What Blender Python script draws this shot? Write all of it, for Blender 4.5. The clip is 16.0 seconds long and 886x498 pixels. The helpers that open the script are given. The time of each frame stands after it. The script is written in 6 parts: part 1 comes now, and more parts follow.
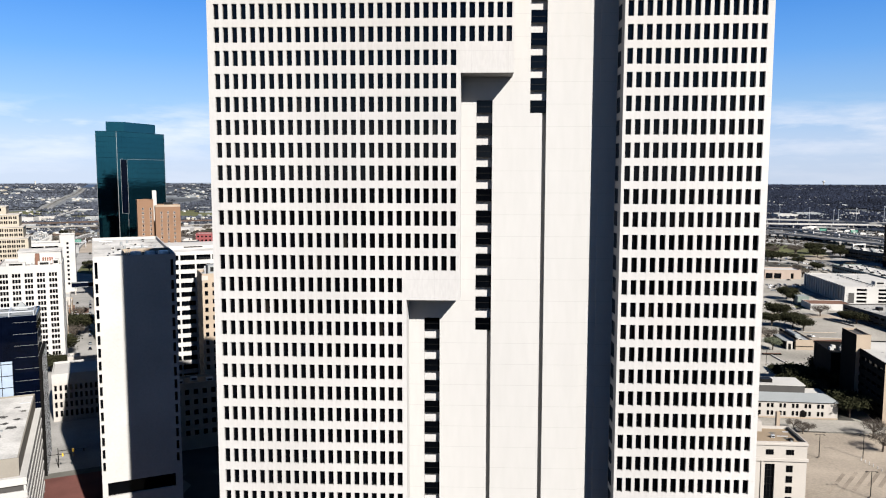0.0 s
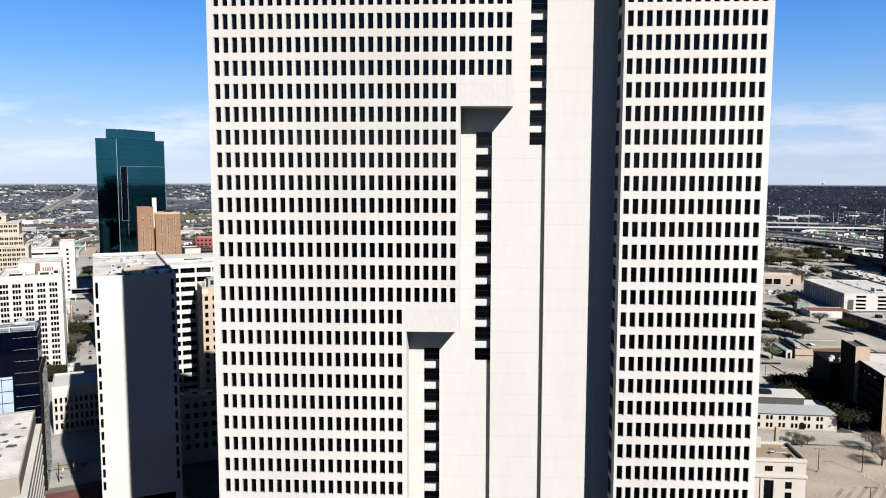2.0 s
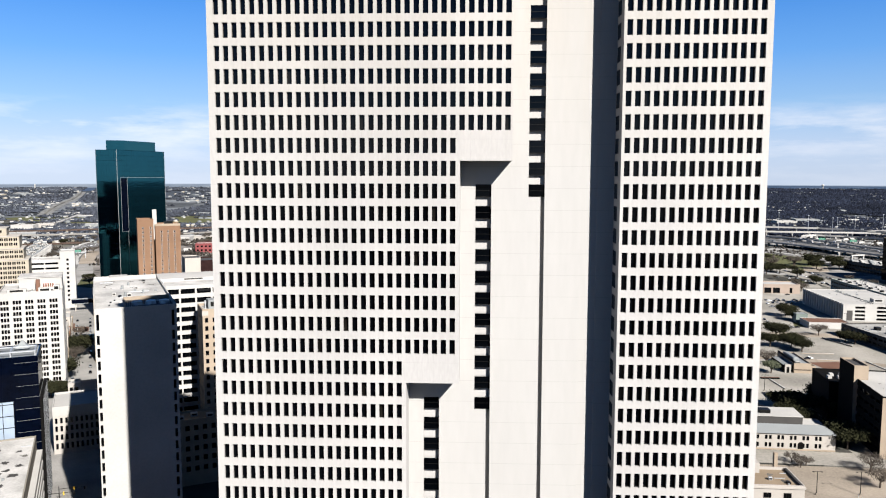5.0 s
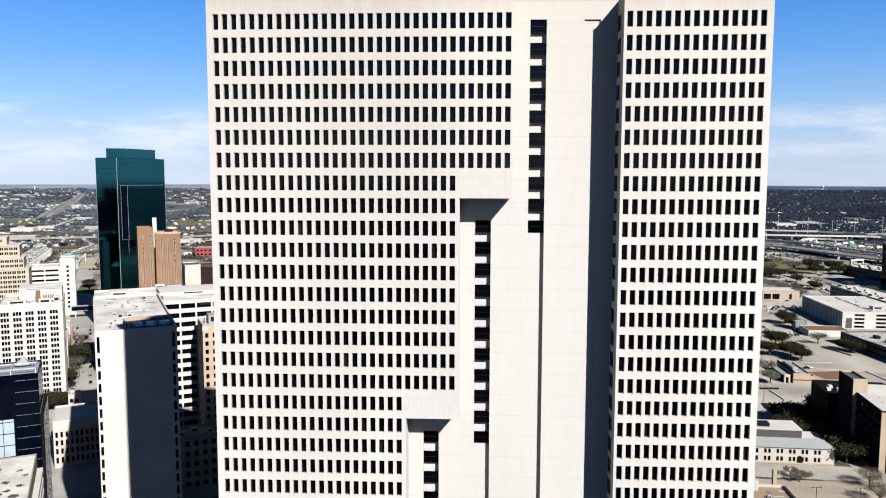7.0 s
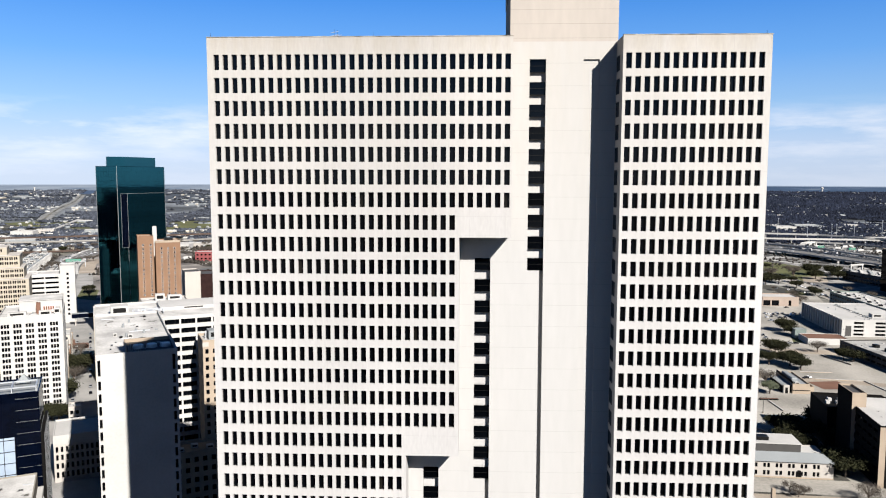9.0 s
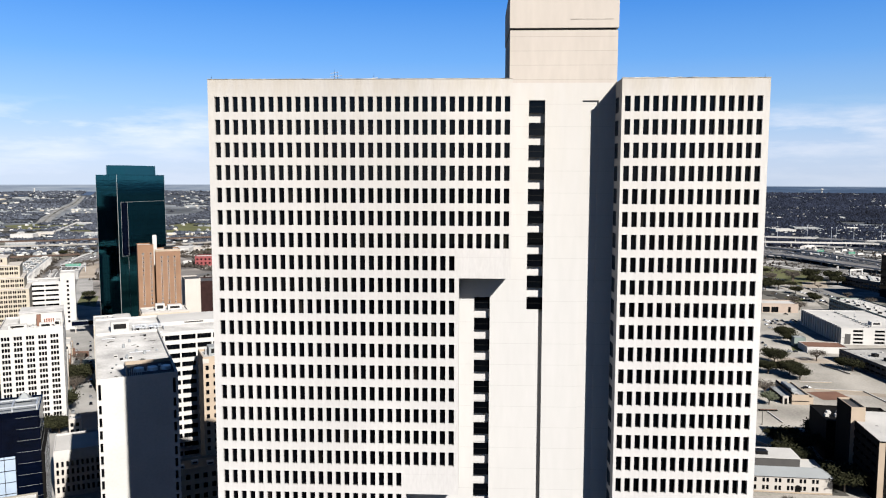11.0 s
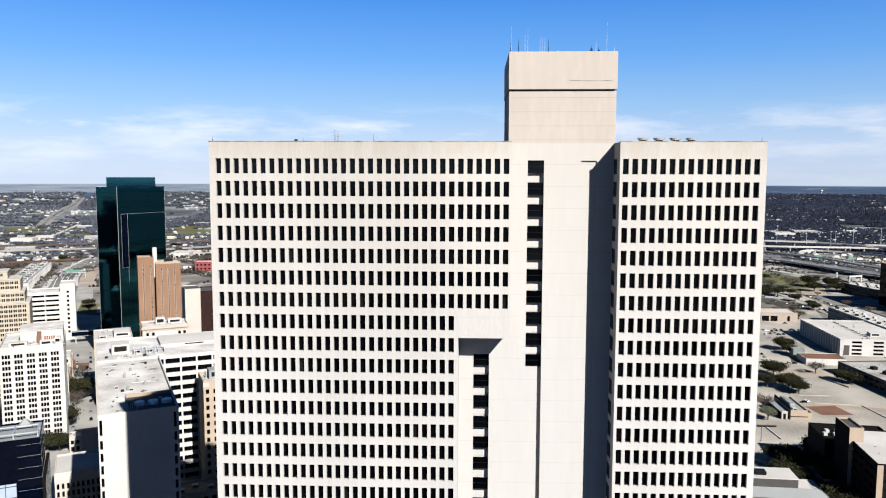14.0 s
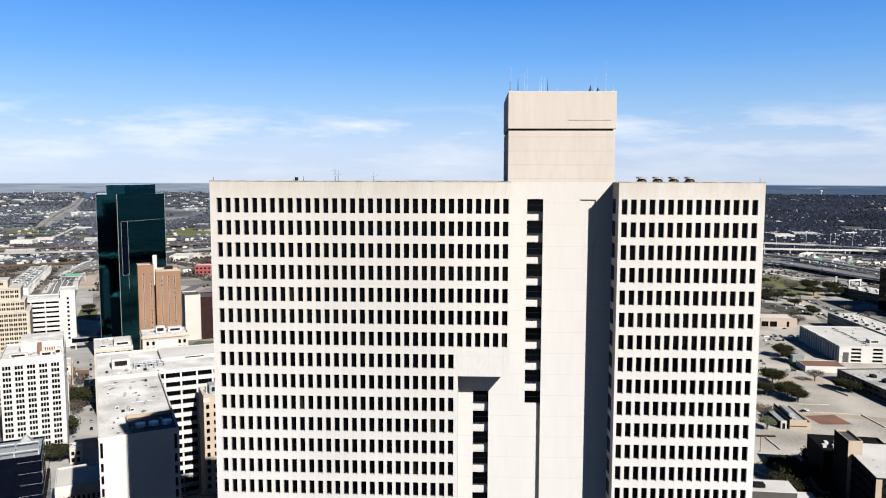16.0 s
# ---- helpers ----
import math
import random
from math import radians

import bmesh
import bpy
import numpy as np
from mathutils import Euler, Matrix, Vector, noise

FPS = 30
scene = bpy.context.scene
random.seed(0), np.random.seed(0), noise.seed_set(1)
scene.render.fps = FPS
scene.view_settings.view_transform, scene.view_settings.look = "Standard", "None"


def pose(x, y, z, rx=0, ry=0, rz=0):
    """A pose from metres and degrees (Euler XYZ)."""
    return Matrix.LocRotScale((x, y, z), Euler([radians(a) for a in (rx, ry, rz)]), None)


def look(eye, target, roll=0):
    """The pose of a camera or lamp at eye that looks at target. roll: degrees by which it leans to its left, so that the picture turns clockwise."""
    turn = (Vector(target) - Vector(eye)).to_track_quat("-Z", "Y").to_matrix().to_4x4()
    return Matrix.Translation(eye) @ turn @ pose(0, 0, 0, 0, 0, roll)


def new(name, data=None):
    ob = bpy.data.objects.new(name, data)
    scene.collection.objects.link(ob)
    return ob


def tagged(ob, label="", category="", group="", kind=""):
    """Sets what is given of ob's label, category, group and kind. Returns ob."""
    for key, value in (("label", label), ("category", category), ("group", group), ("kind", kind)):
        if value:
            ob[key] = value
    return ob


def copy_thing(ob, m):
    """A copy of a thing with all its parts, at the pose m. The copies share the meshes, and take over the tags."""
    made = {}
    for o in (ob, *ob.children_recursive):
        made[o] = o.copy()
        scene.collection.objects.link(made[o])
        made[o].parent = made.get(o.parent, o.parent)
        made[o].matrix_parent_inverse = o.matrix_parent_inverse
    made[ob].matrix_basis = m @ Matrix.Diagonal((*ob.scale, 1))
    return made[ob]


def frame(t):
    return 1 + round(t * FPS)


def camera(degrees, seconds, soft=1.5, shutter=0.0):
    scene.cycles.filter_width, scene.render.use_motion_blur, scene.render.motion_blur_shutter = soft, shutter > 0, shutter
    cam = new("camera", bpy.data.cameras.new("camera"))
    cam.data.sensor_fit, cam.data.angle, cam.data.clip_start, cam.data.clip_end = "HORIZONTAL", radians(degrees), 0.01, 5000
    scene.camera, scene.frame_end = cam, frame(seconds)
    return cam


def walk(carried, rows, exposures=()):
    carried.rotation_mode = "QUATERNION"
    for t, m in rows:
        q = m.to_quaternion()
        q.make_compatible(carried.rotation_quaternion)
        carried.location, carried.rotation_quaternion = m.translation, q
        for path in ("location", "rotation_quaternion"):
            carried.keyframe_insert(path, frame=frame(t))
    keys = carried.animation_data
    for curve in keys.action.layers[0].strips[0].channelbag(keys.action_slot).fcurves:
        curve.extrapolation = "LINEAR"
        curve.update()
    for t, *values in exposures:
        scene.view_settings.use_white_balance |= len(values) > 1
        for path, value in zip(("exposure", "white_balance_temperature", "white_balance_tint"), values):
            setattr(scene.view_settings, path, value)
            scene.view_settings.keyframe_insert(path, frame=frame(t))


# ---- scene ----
# camera: a drone that climbs straight up in front of the tower
cam = camera(60.94, 16.0, soft=1.1)
CAM_X, CAM_Y = 41.909, -121.735
CLIMB = [
    (0.0, 104.46, -5.563, 0.101, 2.515), (0.5, 105.73, -5.552, 0.103, 2.511), (1.0, 106.99, -5.540, 0.105, 2.507),
    (1.5, 108.28, -5.525, 0.107, 2.503), (2.0, 109.59, -5.512, 0.109, 2.499), (2.5, 110.92, -5.503, 0.111, 2.495),
    (3.0, 112.31, -5.497, 0.113, 2.491), (3.5, 113.74, -5.494, 0.115, 2.487), (4.0, 115.21, -5.491, 0.117, 2.483),
    (6.5, 122.62, -5.459, 0.128, 2.463), (7.0, 124.14, -5.452, 0.130, 2.459), (7.5, 125.71, -5.444, 0.132, 2.455),
    (8.0, 127.28, -5.438, 0.134, 2.451), (8.5, 128.87, -5.433, 0.136, 2.447), (9.0, 130.46, -5.432, 0.138, 2.443),
    (11.5, 138.76, -5.417, 0.148, 2.423), (12.0, 140.43, -5.417, 0.150, 2.419), (12.5, 142.11, -5.421, 0.152, 2.415),
    (13.0, 143.77, -5.433, 0.154, 2.411), (13.5, 145.43, -5.450, 0.156, 2.407), (14.0, 147.07, -5.469, 0.158, 2.403),
    (14.5, 148.72, -5.486, 0.160, 2.399), (15.0, 150.35, -5.502, 0.162, 2.395), (15.5, 151.98, -5.515, 0.164, 2.390),
    (16.0, 153.61, -5.525, 0.166, 2.386)]
walk(cam, [(t, pose(CAM_X, CAM_Y, z, 90 + tilt, 0, yaw) @ pose(0, 0, 0, 0, 0, roll)) for t, z, tilt, roll, yaw in CLIMB],
     exposures=[(0.0, 1.84), (16.0, 1.84)])

# daylight: a low winter sun behind the camera and to its right
TO_SUN = Vector((0.69, -1.0, 0.83)).normalized()
SUN_UP = math.asin(TO_SUN.z)
sun = new("sun", bpy.data.lights.new("sun", "SUN"))
sun.data.energy, sun.data.angle, sun.data.color = 5.0, radians(0.5), (1.0, 0.968, 0.93)
sun.matrix_world = look((0, -300, 400), Vector((0, -300, 400)) - TO_SUN)

world = bpy.data.worlds.new("sky")
scene.world = world
world.use_nodes = True
wn, wl = world.node_tree.nodes, world.node_tree.links
wn.clear()
w_out, w_bg = wn.new("ShaderNodeOutputWorld"), wn.new("ShaderNodeBackground")
w_sky = wn.new("ShaderNodeTexSky")
w_sky.sky_type, w_sky.sun_disc = "NISHITA", False
w_sky.sun_elevation, w_sky.sun_rotation = SUN_UP, math.atan2(TO_SUN.x, TO_SUN.y)
w_sky.air_density, w_sky.dust_density, w_sky.ozone_density = 1.0, 0.3, 2.0

# the sky's blue deepens quickly above a pale horizon with thin streaks of cloud
w_co, w_sep, w_ramp, w_mix = wn.new("ShaderNodeTexCoord"), wn.new("ShaderNodeSeparateXYZ"), wn.new("ShaderNodeValToRGB"), wn.new("ShaderNodeMix")
wl.new(w_co.outputs["Generated"], w_sep.inputs[0])
wl.new(w_sep.outputs["Z"], w_ramp.inputs[0])
for at, colour in ((0.0, (0.268, 0.32, 0.408)), (0.04, (0.245, 0.314, 0.428)), (0.09, (0.148, 0.262, 0.425)), (0.15, (0.07, 0.195, 0.43)),
                   (0.23, (0.023, 0.125, 0.38)), (0.40, (0.005, 0.036, 0.13)), (1.0, (0.002, 0.012, 0.045))):
    stop = w_ramp.color_ramp.elements.new(at) if at not in (0.0, 1.0) else w_ramp.color_ramp.elements[-int(at)]
    stop.color = (*colour, 1)
w_mix.data_type = "RGBA"
w_mix.inputs[0].default_value = 0.004
wl.new(w_ramp.outputs[0], w_mix.inputs[6])
wl.new(w_sky.outputs[0], w_mix.inputs[7])
w_map, w_noise, w_puff = wn.new("ShaderNodeMapping"), wn.new("ShaderNodeTexNoise"), wn.new("ShaderNodeMapRange")
w_map.inputs["Scale"].default_value = (3.4, 3.4, 19.0)
w_map.inputs["Location"].default_value = (0.7, 0.2, 0.15)
w_noise.inputs["Scale"].default_value, w_noise.inputs["Detail"].default_value, w_noise.inputs["Roughness"].default_value = 1.5, 8, 0.6
w_puff.inputs["From Min"].default_value, w_puff.inputs["From Max"].default_value, w_puff.inputs["To Max"].default_value = 0.44, 0.68, 0.92
wl.new(w_co.outputs["Generated"], w_map.inputs[0])
wl.new(w_map.outputs[0], w_noise.inputs[0])
wl.new(w_noise.outputs[0], w_puff.inputs[0])
w_band, w_amount, w_cloud = wn.new("ShaderNodeValToRGB"), wn.new("ShaderNodeMath"), wn.new("ShaderNodeMix")
for at, k in ((0.0, 0.25), (0.03, 0.6), (0.062, 1.0), (0.096, 0.0), (1.0, 0.0)):
    stop = w_band.color_ramp.elements.new(at) if at not in (0.0, 1.0) else w_band.color_ramp.elements[-int(at)]
    stop.color = (k, k, k, 1)
wl.new(w_sep.outputs["Z"], w_band.inputs[0])
w_amount.operation = "MULTIPLY"
wl.new(w_band.outputs[0], w_amount.inputs[0])
wl.new(w_puff.outputs[0], w_amount.inputs[1])
w_cloud.data_type = "RGBA"
wl.new(w_amount.outputs[0], w_cloud.inputs[0])
wl.new(w_mix.outputs[2], w_cloud.inputs[6])
w_cloud.inputs[7].default_value = (0.475, 0.485, 0.52, 1)
# below the horizon dark wooded land goes on, haze put into its blue
w_down, w_land = wn.new("ShaderNodeMapRange"), wn.new("ShaderNodeMix")
w_down.inputs["From Min"].default_value, w_down.inputs["From Max"].default_value = -0.0088, -0.0104
wl.new(w_sep.outputs["Z"], w_down.inputs[0])
w_far, w_streak, w_tone = wn.new("ShaderNodeMapping"), wn.new("ShaderNodeTexNoise"), wn.new("ShaderNodeValToRGB")
w_far.inputs["Scale"].default_value = (14.0, 14.0, 420.0)
w_streak.inputs["Scale"].default_value, w_streak.inputs["Detail"].default_value, w_streak.inputs["Roughness"].default_value = 1.3, 7, 0.7
wl.new(w_co.outputs["Generated"], w_far.inputs[0])
wl.new(w_far.outputs[0], w_streak.inputs[0])
w_lean = wn.new("ShaderNodeMath")
w_lean.operation = "MULTIPLY_ADD"
w_lean.inputs[1].default_value = -0.3
wl.new(w_sep.outputs["X"], w_lean.inputs[0])
wl.new(w_streak.outputs[0], w_lean.inputs[2])
wl.new(w_lean.outputs[0], w_tone.inputs[0])
for at, colour in ((0.0, (0.018, 0.034, 0.066)), (0.46, (0.05, 0.076, 0.124)), (0.55, (0.12, 0.146, 0.188)), (1.0, (0.25, 0.27, 0.3))):
    stop = w_tone.color_ramp.elements.new(at) if at not in (0.0, 1.0) else w_tone.color_ramp.elements[-int(at)]
    stop.color = (*colour, 1)
w_land.data_type = "RGBA"
wl.new(w_tone.outputs[0], w_land.inputs[7])
wl.new(w_down.outputs[0], w_land.inputs[0])
wl.new(w_cloud.outputs[2], w_land.inputs[6])
wl.new(w_land.outputs[2], w_bg.inputs[0])
# the sky is paler to the west than to the east
w_side = wn.new("ShaderNodeMapRange")
for socket, value in zip(w_side.inputs[1:5], (-0.55, 0.55, 0.63, 0.545)):
    socket.default_value = value
wl.new(w_sep.outputs["X"], w_side.inputs[0])
wl.new(w_side.outputs[0], w_bg.inputs["Strength"])
wl.new(w_bg.outputs[0], w_out.inputs[0])


# ---- materials ----
def material(name, colour, rough=0.8, metal=0.0, vary=0.12, scale=1.0, fine=12.0, bump=0.0, spread=0.0, spec=0.5, streak=1.0):
    """A surface with broad stains and fine grain in its colour, and a fine relief. spread: how far single pieces differ."""
    m = bpy.data.materials.new(name)
    m.use_nodes = True
    n, l = m.node_tree.nodes, m.node_tree.links
    b = n["Principled BSDF"]
    b.inputs["Roughness"].default_value, b.inputs["Metallic"].default_value = rough, metal
    b.inputs["Specular IOR Level"].default_value = min(spec, 0.06) if rough >= 0.85 else spec
    co, mp = n.new("ShaderNodeTexCoord"), n.new("ShaderNodeMapping")
    mp.inputs["Scale"].default_value = (scale, scale, scale * streak)
    mp.inputs["Location"].default_value = (len(name) * 1.7, len(name) * 0.9, 3.1)
    l.new(co.outputs["Object"], mp.inputs[0])
    big, small = n.new("ShaderNodeTexNoise"), n.new("ShaderNodeTexNoise")
    big.inputs["Scale"].default_value, big.inputs["Detail"].default_value = 0.35, 6
    small.inputs["Scale"].default_value, small.inputs["Detail"].default_value = fine, 3
    l.new(mp.outputs[0], big.inputs[0])
    l.new(mp.outputs[0], small.inputs[0])
    mix = n.new("ShaderNodeMath")
    mix.operation = "MULTIPLY_ADD"
    mix.inputs[1].default_value = 0.4
    l.new(small.outputs[0], mix.inputs[0])
    l.new(big.outputs[0], mix.inputs[2])
    rng = n.new("ShaderNodeMapRange")
    rng.inputs["From Min"].default_value, rng.inputs["From Max"].default_value = 0.45, 0.95
    rng.inputs["To Min"].default_value, rng.inputs["To Max"].default_value = 1 - vary, 1 + vary
    l.new(mix.outputs[0], rng.inputs[0])
    value = rng.outputs[0]
    if spread:
        info, sp, mul = n.new("ShaderNodeObjectInfo"), n.new("ShaderNodeMapRange"), n.new("ShaderNodeMath")
        sp.inputs["To Min"].default_value, sp.inputs["To Max"].default_value = 1 - spread, 1 + spread
        l.new(info.outputs["Random"], sp.inputs[0])
        mul.operation = "MULTIPLY"
        l.new(value, mul.inputs[0])
        l.new(sp.outputs[0], mul.inputs[1])
        value = mul.outputs[0]
    tint = n.new("ShaderNodeVectorMath")
    tint.operation = "SCALE"
    tint.inputs[0].default_value = colour
    l.new(value, tint.inputs["Scale"])
    l.new(tint.outputs[0], b.inputs["Base Color"])
    if bump:
        bp = n.new("ShaderNodeBump")
        bp.inputs["Strength"].default_value, bp.inputs["Distance"].default_value = bump, 0.05
        l.new(small.outputs[0], bp.inputs["Height"])
        l.new(bp.outputs[0], b.inputs["Normal"])
    return m


def jointed(m, every, start, width, dark, every_x=0.0):
    """Adds thin horizontal joints, every so many metres of height, to a material's colour."""
    n, l = m.node_tree.nodes, m.node_tree.links
    b = n["Principled BSDF"]
    src = b.inputs["Base Color"].links[0].from_socket
    co, sep = n.new("ShaderNodeTexCoord"), n.new("ShaderNodeSeparateXYZ")
    l.new(co.outputs["Object"], sep.inputs[0])
    found = None
    for axis, step, off in (("Z", every, start), ("X", every_x, 0.0)):
        if not step:
            continue
        add, mod, less = n.new("ShaderNodeMath"), n.new("ShaderNodeMath"), n.new("ShaderNodeMath")
        add.operation, mod.operation, less.operation = "ADD", "FLOORED_MODULO", "LESS_THAN"
        add.inputs[1].default_value, mod.inputs[1].default_value, less.inputs[1].default_value = off, step, width
        l.new(sep.outputs[axis], add.inputs[0])
        l.new(add.outputs[0], mod.inputs[0])
        l.new(mod.outputs[0], less.inputs[0])
        if found:
            top = n.new("ShaderNodeMath")
            top.operation = "MAXIMUM"
            l.new(found, top.inputs[0])
            l.new(less.outputs[0], top.inputs[1])
            found = top.outputs[0]
        else:
            found = less.outputs[0]
    mul, dim = n.new("ShaderNodeMix"), n.new("ShaderNodeVectorMath")
    dim.operation = "SCALE"
    dim.inputs["Scale"].default_value = dark
    l.new(src, dim.inputs[0])
    mul.data_type = "RGBA"
    l.new(found, mul.inputs[0])
    l.new(src, mul.inputs[6])
    l.new(dim.outputs[0], mul.inputs[7])
    l.new(mul.outputs[2], b.inputs["Base Color"])
    return m


CORE = jointed(material("core_concrete", (0.242, 0.235, 0.224), 0.9, vary=0.06, scale=0.12, fine=9, bump=0.15, streak=0.2), 3.66, 0.9, 0.07, 0.86)
LIFT = jointed(material("weathered_beige_concrete", (0.214, 0.191, 0.166), 0.9, vary=0.12, scale=0.12, fine=9, bump=0.15, streak=0.2), 2.3, 0.9, 0.07, 0.74)
BLINDS = material("window_with_drawn_blinds", (0.0042, 0.0038, 0.0032), 0.12, vary=0.4, spread=0.6, spec=0.2)
STEEL = material("galvanised_steel", (0.35, 0.36, 0.37), 0.45, 0.7)
CONCRETE = jointed(material("pale_concrete", (0.243, 0.235, 0.226), 0.9, vary=0.13, scale=0.12, fine=24, bump=0.15, streak=0.25), 3.66, 0.3, 0.06, 0.9, 5.8548)
GLASS = material("dark_window_glass", (0.0006, 0.0008, 0.0012), 0.03, vary=0.3, spread=0.5, spec=0.16)
LIFT_TOP = material("smooth_beige_concrete", (0.214, 0.191, 0.166), 0.9, vary=0.1, scale=0.12, fine=9, bump=0.12, streak=0.2)
COPING = material("dirt_stained_coping", (0.15, 0.136, 0.115), 0.9, vary=0.65, scale=1.6, fine=6)
DARK_FRAME = material("dark_bronze_frame", (0.004, 0.0038, 0.0036), 0.5, 0.0, spec=0.1)
ROOFING = material("pale_roofing", (0.25, 0.242, 0.228), 0.95, vary=0.38, scale=0.3, fine=5, bump=0.2)


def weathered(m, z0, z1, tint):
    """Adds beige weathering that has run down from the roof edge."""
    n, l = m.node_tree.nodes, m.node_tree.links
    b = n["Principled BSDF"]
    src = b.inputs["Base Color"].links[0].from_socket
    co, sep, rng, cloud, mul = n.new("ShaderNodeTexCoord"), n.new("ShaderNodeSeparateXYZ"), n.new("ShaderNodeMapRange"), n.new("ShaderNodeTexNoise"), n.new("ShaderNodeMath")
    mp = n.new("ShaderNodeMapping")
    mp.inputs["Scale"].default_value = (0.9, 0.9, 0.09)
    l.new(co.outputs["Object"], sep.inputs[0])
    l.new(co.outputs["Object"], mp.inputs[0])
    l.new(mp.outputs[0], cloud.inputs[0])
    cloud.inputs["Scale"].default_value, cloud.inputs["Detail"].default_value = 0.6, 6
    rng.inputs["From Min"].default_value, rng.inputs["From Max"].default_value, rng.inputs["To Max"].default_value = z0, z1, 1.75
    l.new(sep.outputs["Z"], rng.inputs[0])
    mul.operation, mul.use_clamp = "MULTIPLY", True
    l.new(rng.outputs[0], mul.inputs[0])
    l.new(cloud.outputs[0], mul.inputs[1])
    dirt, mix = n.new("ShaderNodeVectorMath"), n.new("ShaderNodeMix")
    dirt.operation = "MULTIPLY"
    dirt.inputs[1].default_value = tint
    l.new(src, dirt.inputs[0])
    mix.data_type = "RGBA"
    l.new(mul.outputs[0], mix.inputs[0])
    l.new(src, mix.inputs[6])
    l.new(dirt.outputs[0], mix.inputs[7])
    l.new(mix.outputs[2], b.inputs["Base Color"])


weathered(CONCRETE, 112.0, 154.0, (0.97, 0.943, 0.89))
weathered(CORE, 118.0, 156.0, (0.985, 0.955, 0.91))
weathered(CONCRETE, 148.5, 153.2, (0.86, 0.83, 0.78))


# ---- building helpers ----
def mesh_object(name, verts, faces, mats, which=None, parent=None, label=""):
    data = bpy.data.meshes.new(name)
    data.from_pydata(verts, [], faces)
    for m in mats:
        data.materials.append(m)
    if which:
        data.polygons.foreach_set("material_index", which)
    data.update()
    ob = new(name, data)
    ob.parent = parent
    return tagged(ob, label)


def part(name, bm, mat, parent=None, label=""):
    """Links a bmesh as one mesh object under a thing or a part."""
    data = bpy.data.meshes.new(name)
    bm.to_mesh(data)
    bm.free()
    data.materials.append(mat)
    ob = new(name, data)
    ob.parent = parent
    return tagged(ob, label)


def thing(name, label, category, group="", kind="", at=(0, 0, 0)):
    ob = new(name)
    ob.location = at
    return tagged(ob, label, category, group, kind)


def add_box(bm, x0, x1, y0, y1, z0, z1, m=None, bevel=0.0):
    made = bmesh.ops.create_cube(bm, size=1.0)["verts"]
    fit = Matrix.Translation(((x0 + x1) / 2, (y0 + y1) / 2, (z0 + z1) / 2)) @ Matrix.Diagonal((x1 - x0, y1 - y0, z1 - z0, 1))
    bmesh.ops.transform(bm, matrix=(m or Matrix()) @ fit, verts=made)
    if bevel:
        edges = {e for v in made for e in v.link_edges}
        bmesh.ops.bevel(bm, geom=list(edges), offset=bevel, segments=1, affect="EDGES")


def box(name, x0, x1, y0, y1, z0, z1, mat, parent=None, label="", m=None, bevel=0.0):
    bm = bmesh.new()
    add_box(bm, x0, x1, y0, y1, z0, z1, m, bevel)
    return part(name, bm, mat, parent, label)


def frame_at(x, y, z, turn):
    """A local frame at a building's front corner: x along the front, y inwards, z up."""
    return Matrix.Translation((x, y, z)) @ Matrix.Rotation(radians(turn), 4, "Z")


def pierced_wall(place, width, z0, z1, xs, zs, deep, gone=lambda i, j: False):
    """Vertices and faces of a wall face in the local plane y = 0, from z0 to z1, with a recessed opening for each pair of
    spans in xs and zs, and the openings as (x0, x1, za, zb)."""
    cut_x = sorted({0.0, width, *[v for s in xs for v in s]})
    cut_z = sorted({z0, z1, *[v for s in zs for v in s]})
    ix, iz = {s[0]: i for i, s in enumerate(xs)}, {s[0]: j for j, s in enumerate(zs)}
    verts, faces, holes, ids = [], [], [], {}

    def v(x, y, z):
        key = (round(x, 4), round(y, 4), round(z, 4))
        if key not in ids:
            ids[key] = len(verts)
            verts.append(place @ Vector(key))
        return ids[key]
    for a, b in zip(cut_x, cut_x[1:]):
        for c, d in zip(cut_z, cut_z[1:]):
            if a in ix and c in iz and not gone(ix[a], iz[c]):
                holes.append((a, b, c, d))
                faces += [(v(a, 0, c), v(a, 0, d), v(a, deep, d), v(a, deep, c)), (v(b, 0, d), v(b, 0, c), v(b, deep, c), v(b, deep, d)),
                          (v(a, 0, d), v(b, 0, d), v(b, deep, d), v(a, deep, d)), (v(b, 0, c), v(a, 0, c), v(a, deep, c), v(b, deep, c))]
            else:
                faces.append((v(a, 0, c), v(b, 0, c), v(b, 0, d), v(a, 0, d)))
    return verts, faces, holes


PANES = {}


